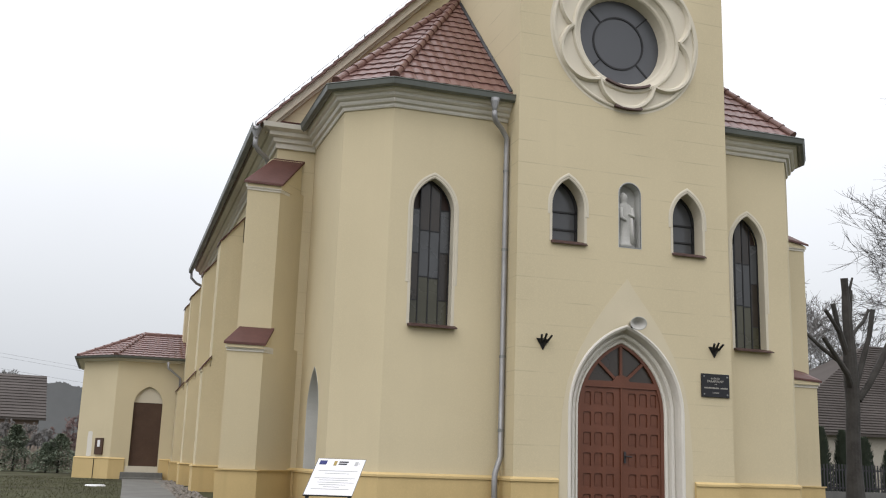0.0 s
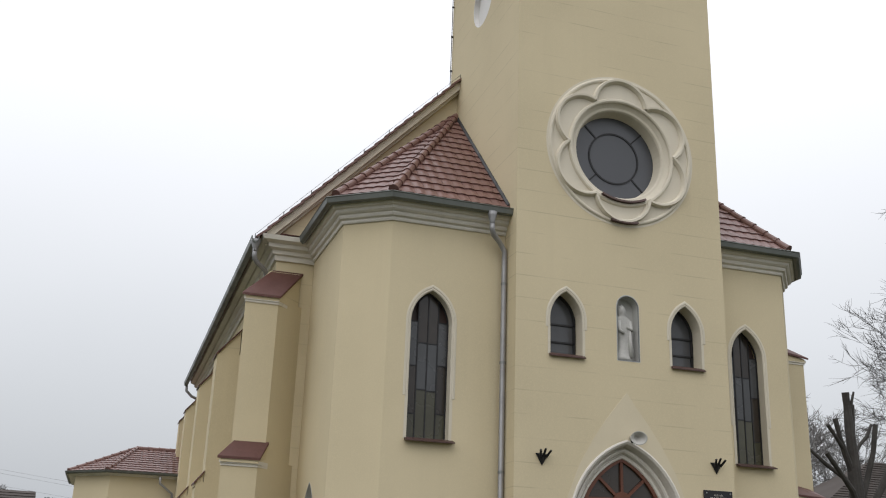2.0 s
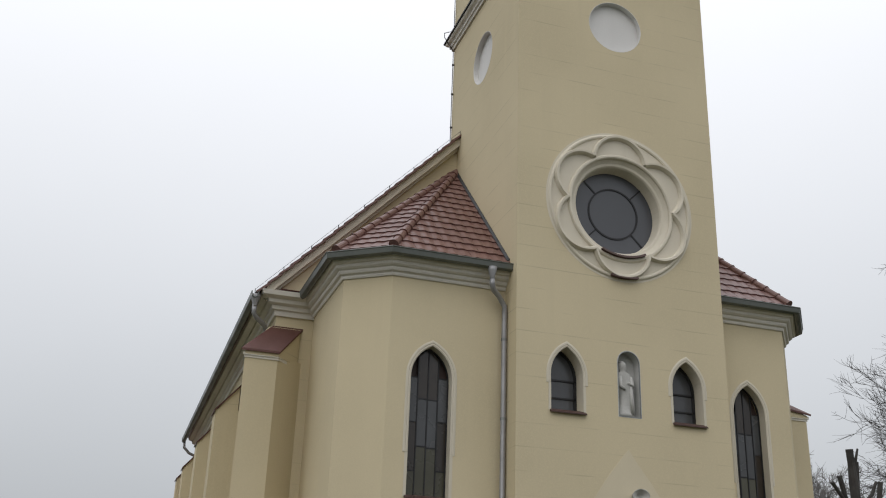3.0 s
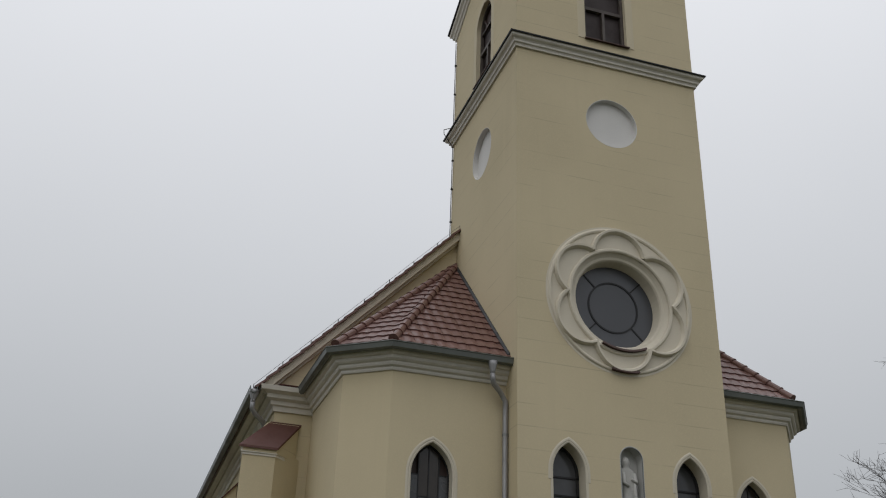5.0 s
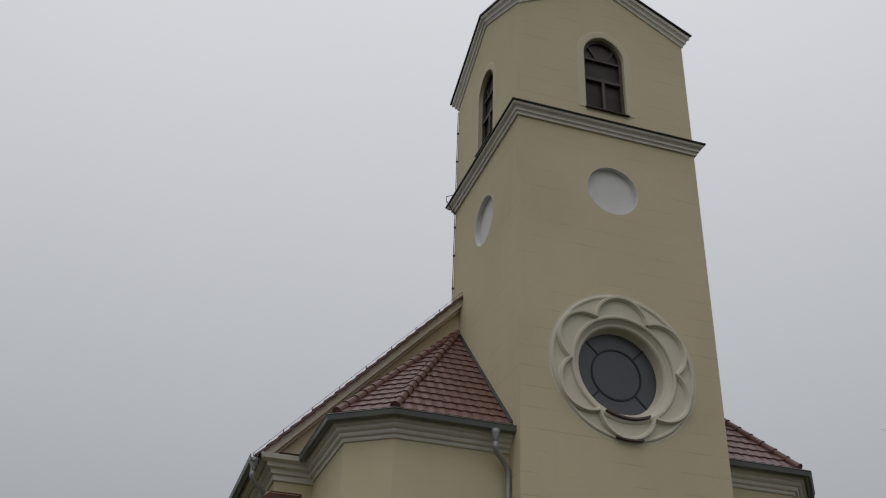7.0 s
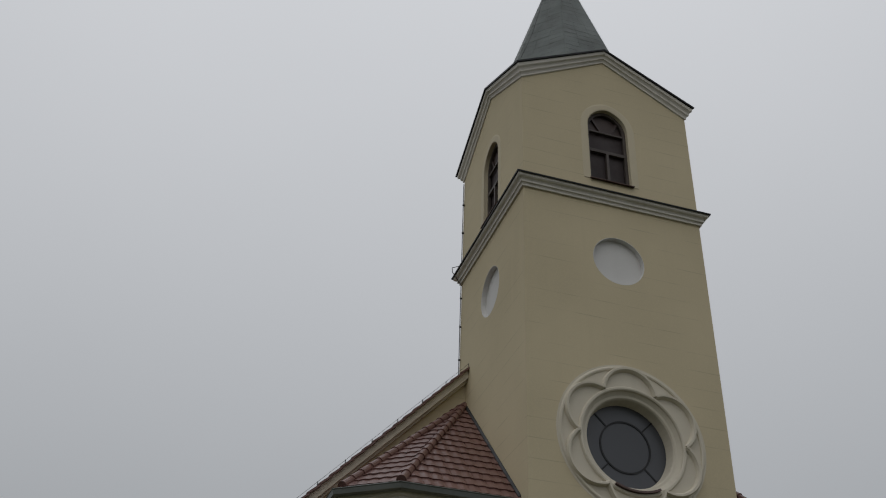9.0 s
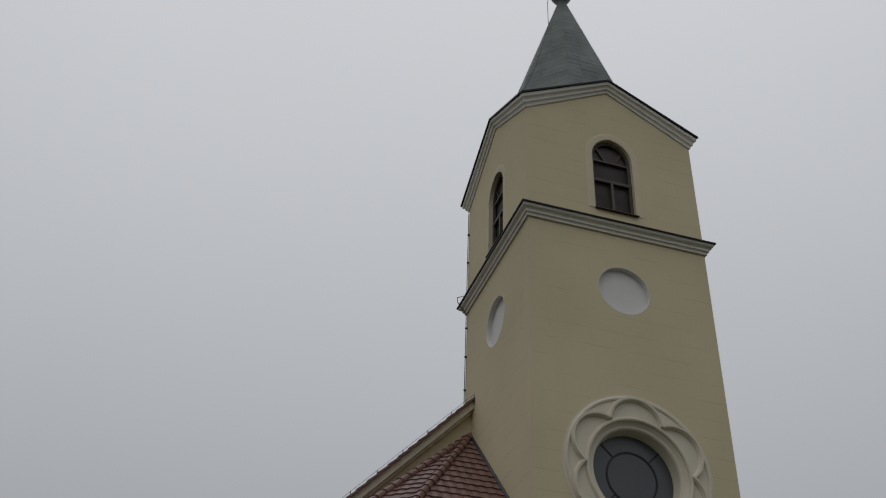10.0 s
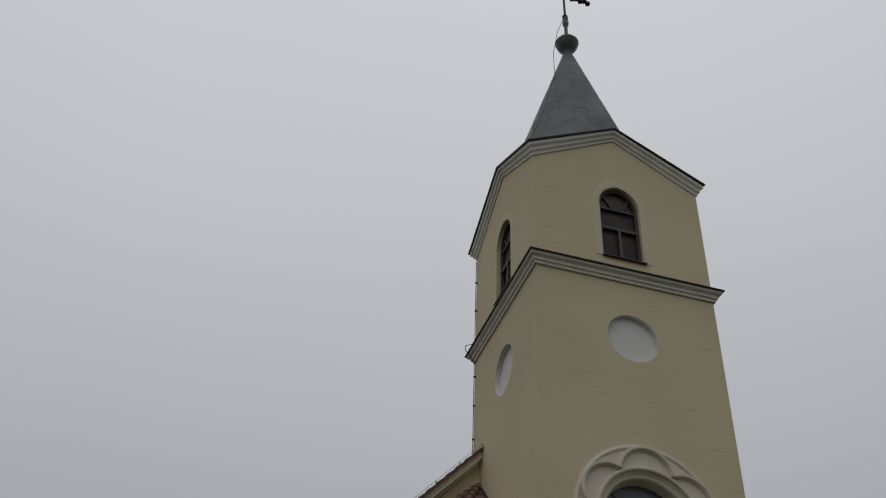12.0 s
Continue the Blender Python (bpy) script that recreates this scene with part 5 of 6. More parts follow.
# ---- trees, houses and the misty distance ----
rng = random.Random(7)


def limb(bm_v, bm_f, p, d, length, r, depth, spread, droop=0.0, sides=5, bend=0.25):
    """Adds a tapering crooked branch and its twigs to plain lists."""
    steps = 3 if depth > 0 else 2
    path, rad = [Vector(p)], [r]
    d = Vector(d).normalized()
    for i in range(steps):
        d = (d + Vector((rng.uniform(-bend, bend), rng.uniform(-bend, bend), rng.uniform(-bend, bend) - droop))).normalized()
        path.append(path[-1] + d * length / steps)
        rad.append(r * (1 - 0.55 * (i + 1) / steps))
    base = len(bm_v)
    side = d.cross(Vector((0.31, 0.22, 0.9))).normalized()
    other = d.cross(side)
    n = sides if depth > 1 else 3
    for q, rr in zip(path, rad):
        for k in range(n):
            a = 2 * math.pi * k / n
            bm_v.append(q + (side * math.cos(a) + other * math.sin(a)) * rr)
    for i in range(steps):
        for k in range(n):
            bm_f.append((base + i * n + k, base + i * n + (k + 1) % n, base + (i + 1) * n + (k + 1) % n, base + (i + 1) * n + k))
    if depth <= 0:
        return
    for i in range(rng.choice((4, 5)) if depth > 1 else rng.choice((4, 5, 6))):
        f = rng.uniform(0.35, 1.0)
        k = min(int(f * steps), steps - 1)
        q = path[k].lerp(path[k + 1], f * steps - k)
        nd = (d + Vector((rng.uniform(-1, 1), rng.uniform(-1, 1), rng.uniform(-0.7, 0.9))) * spread).normalized()
        limb(bm_v, bm_f, q, nd, length * rng.uniform(0.42, 0.68), max(rad[k] * 0.5, 0.016), depth - 1, spread, droop, sides, bend)


def bare_tree(x, y, height, r, depth, limbs, label, twig_mat=TWIG, fork=0.25, group="bare trees", low=0.3, spread=1.0):
    tree = thing("bare_tree", label, "tree", (x, y, 0), group)
    bm = bmesh.new()
    top = height * fork * 1.5
    tube(bm, [(x, y, -0.3), (x + 0.05, y, top * 0.5), (x - 0.05, y + 0.1, top), (x, y, height * 0.75)], [r * 1.2, r, r * 0.8, r * 0.25], 9)
    part("trunk", bm, BARK, tree)
    v, f = [], []
    for i in range(limbs):
        a = 2 * math.pi * (i + rng.random() * 0.6) / limbs * 2.4
        h = height * (low + (0.72 - low) * i / limbs)
        reach = height * 0.36 * (1.15 - 0.6 * i / limbs) * spread
        limb(v, f, (x, y, h), (math.cos(a), math.sin(a), 0.55 + 0.6 * i / limbs), reach, r * 0.22, depth, 0.8)
    mesh_part("crown", mesh_of("crown", v, f), twig_mat, tree, "fine bare grey twigs")
    return tree


# the pollarded tree beside the church, cut back to thick stubs
pollard = thing("pollard_tree", "dark pollarded tree cut back to thick stubs", "tree", (26.9, 32.0, 0))
bm = bmesh.new()
tube(bm, [(26.8, 32, -0.4), (26.8, 32, 0.3), (26.8, 32, 1.2), (26.82, 32, 2.4), (26.9, 32, 3.7), (26.88, 32, 4.6), (26.86, 32, 5.5), (26.86, 32, 6.2)], [0.44, 0.34, 0.28, 0.265, 0.26, 0.28, 0.25, 0.22], 14)
part("trunk", bm, BARK, pollard)
for pts, r0, r1 in (
    ([(26.86, 32, 5.8), (26.82, 32.0, 7.2), (26.76, 31.95, 8.0), (26.70, 31.9, 8.5)], 0.21, 0.15),
    ([(26.80, 31.95, 7.4), (26.95, 31.9, 8.15), (27.09, 31.9, 8.55)], 0.075, 0.05),
    ([(26.95, 32, 5.9), (27.02, 32.1, 6.9), (27.13, 32.1, 8.08)], 0.16, 0.095),
    ([(26.78, 32, 5.4), (26.45, 31.9, 6.1), (26.18, 31.8, 6.7), (26.03, 31.8, 7.42)], 0.14, 0.10),
    ([(26.30, 31.85, 6.35), (25.95, 31.7, 6.65), (25.50, 31.6, 7.12)], 0.10, 0.075),
    ([(26.70, 32, 4.9), (26.45, 32.1, 5.25), (25.75, 32.2, 5.72), (25.02, 32.3, 6.35)], 0.12, 0.065),
    ([(26.75, 31.9, 4.3), (26.45, 31.7, 4.75), (25.80, 31.5, 5.35), (25.10, 31.3, 6.02)], 0.15, 0.085),
    ([(27.05, 32, 4.4), (27.40, 32.0, 5.2), (27.75, 31.9, 6.3), (27.97, 31.9, 7.35)], 0.15, 0.10),
    ([(27.0, 32.1, 6.1), (27.45, 32.3, 6.55), (27.95, 32.4, 6.95), (28.30, 32.5, 7.46)], 0.10, 0.065),
    ([(27.05, 31.9, 3.8), (27.45, 31.8, 4.3), (28.05, 31.7, 5.3), (28.50, 31.6, 6.2), (28.75, 31.6, 7.1)], 0.17, 0.11),
    ([(28.40, 31.7, 5.9), (29.0, 31.6, 6.5), (29.3, 31.6, 7.3)], 0.09, 0.06),
):
    bm = bmesh.new()
    n = len(pts)
    tube(bm, pts, [0.9 * (r0 + (r1 - r0) * i / (n - 1)) * (1.0 + 0.12 * math.sin(i * 2.3 + r0 * 90)) for i in range(n)], 9)
    part("branch", bm, BARK, pollard)

bare_tree(57.9, 46.0, 37.0, 0.45, 4, 92, "tall bare tree with a wide crown of fine twigs", low=0.22, spread=0.66)
bare_tree(41.0, 60.0, 14.5, 0.2, 4, 24, "bare tree of fine grey twigs behind the house", MIST_TWIG, low=0.2)
bare_tree(46.5, 62.0, 15.0, 0.2, 4, 24, "bare tree of fine grey twigs behind the house", MIST_TWIG, low=0.2)
bare_tree(-9.0, 92.0, 9.0, 0.08, 3, 12, "small bare tree beyond the barn", low=0.5, spread=0.35)
bare_tree(35.5, 58.0, 12.0, 0.16, 4, 12, "bare tree of fine grey twigs behind the house", MIST_TWIG, low=0.12)
bare_tree(-10.55, 110.0, 10.2, 0.14, 4, 14, "small frosted tree beyond the barn roof", PALE_TWIG, low=0.72, spread=0.28)
for x, y, h in ((-2.0, 60.0, 2.9), (-1.3, 59.5, 2.5)):
    bare_tree(x, y, h, 0.05, 4, 14, "reddish bare shrub beside the annex", RED_TWIG, group="bare shrubs", low=0.1, spread=0.9)
for x, y, h in ((-5.2, 56.0, 2.6), (-6.6, 56.5, 2.8), (-4.1, 56.5, 2.4), (-3.3, 56.0, 2.2)):
    bare_tree(x, y, h, 0.05, 4, 12, "brownish bare shrub by the picket fence", MIST_TWIG, group="bare shrubs", low=0.1, spread=0.8)


def house(name, label, x0, x1, y0, y1, eave, ridge, wall_mat, roof_mat, hip=0.0, course=0.34, windows=()):
    """A house with a pitched roof whose ridge runs along x."""
    h = thing(name, label, "house", ((x0 + x1) / 2, (y0 + y1) / 2, 0))
    bm = bmesh.new()
    hole = [[(a, b), (c, b), (c, d), (a, d)] for a, b, c, d in windows]
    wall(bm, facade(y0), [(x0, -0.5), (x1, -0.5), (x1, eave), (x0, eave)], hole, 0.3)
    w = part("wall", bm, wall_mat, h)
    for x, s in ((x0, -1), (x1, 1)):
        bm = bmesh.new()
        mid = (y0 + y1) / 2
        wall(bm, flank(x, s), [(y0 + 0.3, -0.5), (y1, -0.5), (y1, eave), (mid, eave if hip else ridge - 0.1), (y0 + 0.3, eave)], (), 0.3)
        part("wall", bm, wall_mat, h)
    bm = bmesh.new()
    wall(bm, lambda u, v, d: (u, y1 + d, v), [(x0 + 0.3, -0.5), (x1 - 0.3, -0.5), (x1 - 0.3, eave), (x0 + 0.3, eave)], (), 0.3)
    part("wall", bm, wall_mat, h)
    mid, o = (y0 + y1) / 2, 0.45
    ez = eave - 0.1
    bm = bmesh.new()
    a, b, c, d = (x0 - o, y0 - o, ez), (x1 + o, y0 - o, ez), (x1 + o, y1 + o, ez), (x0 - o, y1 + o, ez)
    r0, r1 = (x0 - o + hip, mid, ridge), (x1 + o - hip, mid, ridge)
    slab(bm, [a, b, r1, r0], 0.12)
    slab(bm, [c, d, r0, r1], 0.12)
    if hip:
        slab(bm, [d, a, r0], 0.12)
        slab(bm, [b, c, r1], 0.12)
    roof = part("roof", bm, roof_mat, h)
    A, B, C, Dd = Vector(a), Vector(b), Vector(r1), Vector(r0)
    rows = int((Dd - A).length / course)
    for i in range(rows):
        f0, f1 = i / rows, (i + 1.05) / rows
        bm = bmesh.new()
        q = [A.lerp(Dd, f0), B.lerp(C, f0), B.lerp(C, min(1, f1)), A.lerp(Dd, min(1, f1))]
        up = Vector((0, -0.02, 0.03))
        solid(bm, [p for p in q], [q[0] + up * 1.8, q[1] + up * 1.8, q[2] + up * 0.3, q[3] + up * 0.3])
        part("tile_course", bm, roof_mat, roof)
    for a, b, c, d in windows:
        bm = bmesh.new()
        trim(bm, facade(y0), [(a, b), (a, d), (c, d), (c, b)], [(-0.05, -0.1), (-0.05, 0.02), (0.04, 0.02), (0.04, -0.1)], True)
        win = part("window", bm, WHITE, w)
        bm = bmesh.new()
        sheet(bm, facade(y0), [(a, b), (c, b), (c, d), (a, d)], -0.15, -0.12)
        part("pane", bm, GLASS, win)
    return h


barn = house("barn", "long barn with a dark weathered tile roof and brick walls", -30.0, -5.2, 72.0, 82.0, 3.05, 6.15, BRICK_WALL, OLD_TILE, course=0.42)
barn.rotation_euler.z = radians(6)
house("house", "low pale house with a big dark hipped tile roof", 33.4, 60.0, 46.0, 56.0, 3.3, 8.9, HOUSE_WALL, OLD_TILE, hip=11.0, course=0.36, windows=((38.0, 1.2, 38.9, 2.4), (40.6, 1.2, 41.5, 2.4), (43.4, 1.2, 44.3, 2.4)))


def conifer(x, y, height, width, label, group, slim=False):
    """A trunk and tiers of drooping needle sprays with gaps between them."""
    tree = thing("conifer", label, "shrub" if slim else "tree", (x, y, 0), group)
    bm = bmesh.new()
    tube(bm, [(x, y, -0.2), (x, y, height * (0.9 if slim else 0.5))], [0.07, 0.015], 6)
    part("trunk", bm, BARK, tree)
    v, f = [], []
    n = int((2600 if slim else 12000) * height / 3)
    for i in range(n):
        t = rng.random() ** 0.8
        z = 0.02 + t * height * 0.95
        a = rng.uniform(0, 2 * math.pi)
        lobes = 1 + 0.22 * math.sin(a * 3 + z * 5) + 0.12 * math.sin(z * 11) + (0 if slim else 0.45 * noise.noise((math.cos(a) * 1.6 + x, math.sin(a) * 1.6, z * 3.2)))
        r = width * lobes * ((1 - t) ** (0.45 if slim else 0.85) + (0 if slim else 0.05)) * rng.uniform(0.15, 1.2) ** 0.7
        p = Vector((x + r * math.cos(a), y + r * math.sin(a), z))
        out = Vector((math.cos(a), math.sin(a), 1.6 if slim else rng.uniform(-0.5, 0.4))).normalized()
        s = Vector((-math.sin(a), math.cos(a), rng.uniform(-0.4, 0.4)))
        l, w = (rng.uniform(0.10, 0.26), rng.uniform(0.03, 0.07)) if slim else (rng.uniform(0.06, 0.17), rng.uniform(0.01, 0.03))
        b = len(v)
        v.extend((p - s * w, p + s * w, p + out * l + s * w * 0.2, p + out * l * 0.9 - s * w * 0.2))
        f.append((b, b + 1, b + 2, b + 3))
    mesh_part("foliage", mesh_of("foliage", v, f), COLUMN_NEEDLE if slim else NEEDLE, tree)


for x, y, h, w in ((-3.85, 47.0, 2.0, 0.86), (-2.0, 46.0, 1.65, 1.0), (-2.5, 46.3, 1.25, 0.75), (-6.2, 49.0, 2.0, 0.9)):
    conifer(x, y, h, w, "young dark green conifer by the garden fence", "garden conifers")
for x, h, w in ((30.75, 3.1, 0.42), (31.9, 3.0, 0.45), (33.1, 2.7, 0.45), (35.9, 2.4, 0.5), (34.5, 2.2, 0.42)):
    conifer(x, 38.8, h, w, "slim dark columnar conifer behind the fence", "columnar conifers", True)


def fence(name, label, x0, x1, y, z0, z1, step, width, mat):
    """Rails, posts and upright slats."""
    fe = thing(name, label, "fence", ((x0 + x1) / 2, y, 0))
    for z in (z0 + 0.25 * (z1 - z0), z1 - 0.18 * (z1 - z0)):
        bm = bmesh.new()
        box(bm, x0, x1, y, y + 0.04, z - 0.03, z + 0.04)
        part("rail", bm, mat, fe)
    x = x0
    slat = None
    while x < x1:
        if slat is None:
            bm = bmesh.new()
            box(bm, -width / 2, width / 2, -0.025, 0.0, z0, z1)
            me = bpy.data.meshes.new("slat")
            bm.to_mesh(me)
            bm.free()
            slat = me
        ob = mesh_part("slat", slat, mat, fe)
        ob.location = (x + rng.uniform(-0.01, 0.01), y, rng.uniform(-0.03, 0.02))
        x += step
    x = x0
    while x <= x1:
        bm = bmesh.new()
        box(bm, x - 0.06, x + 0.06, y + 0.03, y + 0.15, -0.4, z1 + 0.06)
        part("post", bm, mat, fe)
        x += 2.6


fence("picket_fence", "weathered grey wooden picket fence", -14.0, 0.5, 54.0, -0.1, 1.05, 0.17, 0.085, FENCE)
fence("garden_fence", "dark slatted garden fence with a low base", 20.0, 42.0, 36.5, 0.1, 1.42, 0.155, 0.06, STEEL)
bm = bmesh.new()
box(bm, 20.0, 42.0, 36.4, 36.7, -0.4, 0.28)
base_wall = tagged(part("fence_base", bm, CONCRETE, None), "low concrete base wall under the fence", "wall", kind="structure")

# far woods: ragged masses of small clumps, and the open fields' edge
v, f = [], []
for i in range(70000):
    x = rng.uniform(-120, 220)
    y = 196.0 + rng.uniform(0, 0.06)
    top = 11.7 + 2.0 * noise.noise((x * 0.035, 1.0, 0.0)) + 1.6 * noise.noise((x * 0.16, 5.0, 0.0)) + (0.6 if x < 0 else 0.0)
    z = 9.6 + (top - 9.6) * rng.random() ** 0.8
    s = rng.uniform(0.12, 0.36)
    b = len(v)
    for k in range(5):
        a = 2 * math.pi * k / 5 + rng.random()
        v.append((x + s * math.cos(a) * rng.uniform(0.6, 1.2), y, z + s * math.sin(a) * rng.uniform(0.7, 1.5)))
    f.append((b, b + 1, b + 2, b + 3, b + 4))
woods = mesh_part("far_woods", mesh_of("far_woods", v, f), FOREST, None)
tagged(woods, "distant wood in flat grey that stands in for mist", "woods", kind="stuff")
# plain wall below the treetops, its grey in place of misty depth
bm = bmesh.new()
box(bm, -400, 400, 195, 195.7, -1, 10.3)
tagged(part("backdrop", bm, FOREST, None), "plain grey wall standing in for the misty depth of the wood", "backdrop", kind="structure")

# overhead wires with their far poles
for k, (z0, y0) in enumerate(((13.95, 95.0), (13.7, 96.0), (12.75, 97.0))):
    cable = thing("overhead_cable", "thin dark overhead power cable", "cable", (-20, y0, z0), "overhead cables")
    bm = bmesh.new()
    tube(bm, [(-45 + 5.6 * i, y0, z0 - 0.74 * i - 0.25 * math.sin(math.pi * i / 10)) for i in range(11)], 0.007, 4)
    part("wire", bm, CABLE, cable)

pole = thing("utility_pole", "plain wooden utility pole carrying the overhead cables", "pole", (11.2, 96.0, 0))
bm = bmesh.new()
tube(bm, [(11.2, 96.0, -0.5), (11.2, 96.0, 6.9)], [0.16, 0.11], 8)
part("shaft", bm, FENCE, pole)
bm = bmesh.new()
box(bm, 10.95, 11.15, 94.6, 97.4, 5.2, 6.6)
part("cross_arm", bm, FENCE, pole)
for (cx, cy, a, b) in ((-0.27, 29.6, 0.30, 0.55), (-7.4, 34.0, 0.5, 0.5)):
    bm = bmesh.new()
    n = 18
    ringp = [(cx + a * (1 + 0.3 * noise.noise((k * 0.9, cx, 0))) * math.cos(2 * math.pi * k / n), cy + b * (1 + 0.3 * noise.noise((k * 0.7, cy, 4))) * math.sin(2 * math.pi * k / n)) for k in range(n)]
    solid(bm, [(x, y, ground_z(x, y) - 0.05) for x, y in ringp], [(cx + (x - cx) * 0.85, cy + (y - cy) * 0.85, ground_z(x, y) + 0.03) for x, y in ringp])
    tagged(part("snow_patch", bm, SNOW, None), "small patch of old snow on the grass", "snow", group="snow patches")

# loose stones along the foot of the nave
v, f = [], []
for i in range(900):
    x, y = rng.uniform(1.45, 2.15), rng.uniform(20.5, 37.0)
    r = rng.uniform(0.015, 0.055)
    z = ground_z(x, y) + r * 0.3
    b = len(v)
    v.extend((x + dx * r * rng.uniform(0.7, 1.3), y + dy * r * rng.uniform(0.7, 1.3), z + dz * r * 0.7) for dx, dy, dz in ((1, 0, 0), (0, 1, 0), (-1, 0, 0), (0, -1, 0), (0, 0, 1), (0, 0, -1)))
    f.extend((b + p, b + q, b + r2) for p, q, r2 in ((0, 1, 4), (1, 2, 4), (2, 3, 4), (3, 0, 4), (1, 0, 5), (2, 1, 5), (3, 2, 5), (0, 3, 5)))
tagged(mesh_part("gravel", mesh_of("gravel", v, f), RUBBLE, None), "loose grey stones along the foot of the church wall", "gravel", kind="stuff")

# blades of grass before the annex and along the church
v, f = [], []
for i in range(26000):
    x, y = rng.uniform(-9, 3), 17 + 23 * rng.random()
    if 0.3 < x < 2.6 and y > 18 or y > 37.4 and x > -1.5:
        continue
    z = ground_z(x, y) - 0.01
    h, w, a = rng.uniform(0.015, 0.055), rng.uniform(0.006, 0.014), rng.uniform(0, 6.28)
    dx, dy = math.cos(a), math.sin(a)
    b = len(v)
    v.extend(((x - dx * w, y - dy * w, z), (x + dx * w, y + dy * w, z), (x + dy * h * rng.uniform(-0.7, 0.7), y - dx * h * 0.5, z + h)))
    f.append((b, b + 1, b + 2))
tagged(mesh_part("grass", mesh_of("grass", v, f), BLADE, None), "short pale winter grass blades", "grass", kind="stuff")


# ---- roof tiles, laid course by course ----
def clip(poly, loop):
    """The part of a polygon inside a convex loop that runs anticlockwise."""
    for i in range(len(loop)):
        a, b = loop[i], loop[(i + 1) % len(loop)]
        inside = lambda p: (b[0] - a[0]) * (p[1] - a[1]) - (b[1] - a[1]) * (p[0] - a[0])
        out = []
        for j in range(len(poly)):
            p, q = poly[j], poly[(j + 1) % len(poly)]
            fp, fq = inside(p), inside(q)
            if fp >= 0:
                out.append(p)
            if (fp > 1e-9) != (fq > 1e-9) and abs(fp - fq) > 1e-9:
                t = fp / (fp - fq)
                out.append((p[0] + (q[0] - p[0]) * t, p[1] + (q[1] - p[1]) * t))
        poly = out
        if len(poly) < 3:
            return []
    return poly


TILE_W, TILE_H = 0.235, 0.335
WAVE = [0.004, 0.009, 0.017, 0.017, 0.008, 0.004]


def tile_mesh(x0, y0, loop):
    """One interlocking tile at x0, y0 of the slope, cut to the slope's edges."""
    v, f, area = [], [], 0.0
    n = len(WAVE) - 1

    def lift(x, y):
        t = max(0.0, min(1.0, (x - x0) / TILE_W)) * n
        k = min(int(t), n - 1)
        return WAVE[k] + (WAVE[k + 1] - WAVE[k]) * (t - k) + 0.031 * (1 - (y - y0) / (TILE_H * 1.12)) + 0.006

    for k in range(n):
        xa, xb = x0 + TILE_W * k / n * 0.985, x0 + TILE_W * (k + 1) / n * 0.985
        poly = clip([(xa, y0), (xb, y0), (xb, y0 + TILE_H * 1.12), (xa, y0 + TILE_H * 1.12)], loop)
        if len(poly) < 3:
            continue
        area += abs(sum(poly[i][0] * poly[(i + 1) % len(poly)][1] - poly[(i + 1) % len(poly)][0] * poly[i][1] for i in range(len(poly)))) / 2
        b, m = len(v), len(poly)
        v += [(x - x0, y - y0, lift(x, y)) for x, y in poly] + [(x - x0, y - y0, lift(x, y) - 0.022) for x, y in poly]
        f.append(tuple(range(b, b + m)))
        f.append(tuple(range(b + 2 * m - 1, b + m - 1, -1)))
        f += [(b + i, b + m + i, b + m + (i + 1) % m, b + (i + 1) % m) for i in range(m)]
    return v, f, area / (TILE_W * TILE_H * 1.12 * 0.985)


def lay(roof, corners, pieces=True, inset_z=0.0):
    """Tiles a convex slope; its first two corners are the eave, left to right as seen from outside."""
    P = [Vector(c) for c in corners]
    u = (P[1] - P[0]).normalized()
    nrm = u.cross(P[-1] - P[0]).normalized()
    w = nrm.cross(u)
    loop = [((p - P[0]).dot(u), (p - P[0]).dot(w)) for p in P]
    lo, hi, top = min(a for a, b in loop), max(a for a, b in loop), max(b for a, b in loop)
    frame_m = Matrix(((u.x, w.x, nrm.x, P[0].x), (u.y, w.y, nrm.y, P[0].y), (u.z, w.z, nrm.z, P[0].z), (0, 0, 0, 1)))
    whole, joined_v, joined_f = None, [], []
    for r in range(int(top / TILE_H) + 1):
        for c in range(int((hi - lo) / TILE_W) + 1):
            x0, y0 = lo + c * TILE_W, r * TILE_H
            v, f, share = tile_mesh(x0, y0, loop)
            if share < 0.06:
                continue
            if not pieces:
                k = len(joined_v)
                joined_v += [frame_m @ Vector((a + x0, b + y0, d)) for a, b, d in v]
                joined_f += [tuple(i + k for i in q) for q in f]
                continue
            if share > 0.995:
                whole = whole or mesh_of("tile", v, f)
                me = whole
            else:
                me = mesh_of("tile", v, f)
            ob = mesh_part("tile", me, TILE, roof)
            ob.matrix_basis = frame_m @ Matrix.Translation((x0, y0, 0)) @ pose(rng.uniform(-0.003, 0.003), rng.uniform(-0.004, 0.004), 0, rng.uniform(-0.3, 0.4), rng.uniform(-0.3, 0.3), rng.uniform(-0.3, 0.3))
    if not pieces and joined_v:
        ob = mesh_part("tiles", mesh_of("tiles", joined_v, joined_f), TILE, roof)
        tagged(ob, kind="stuff")


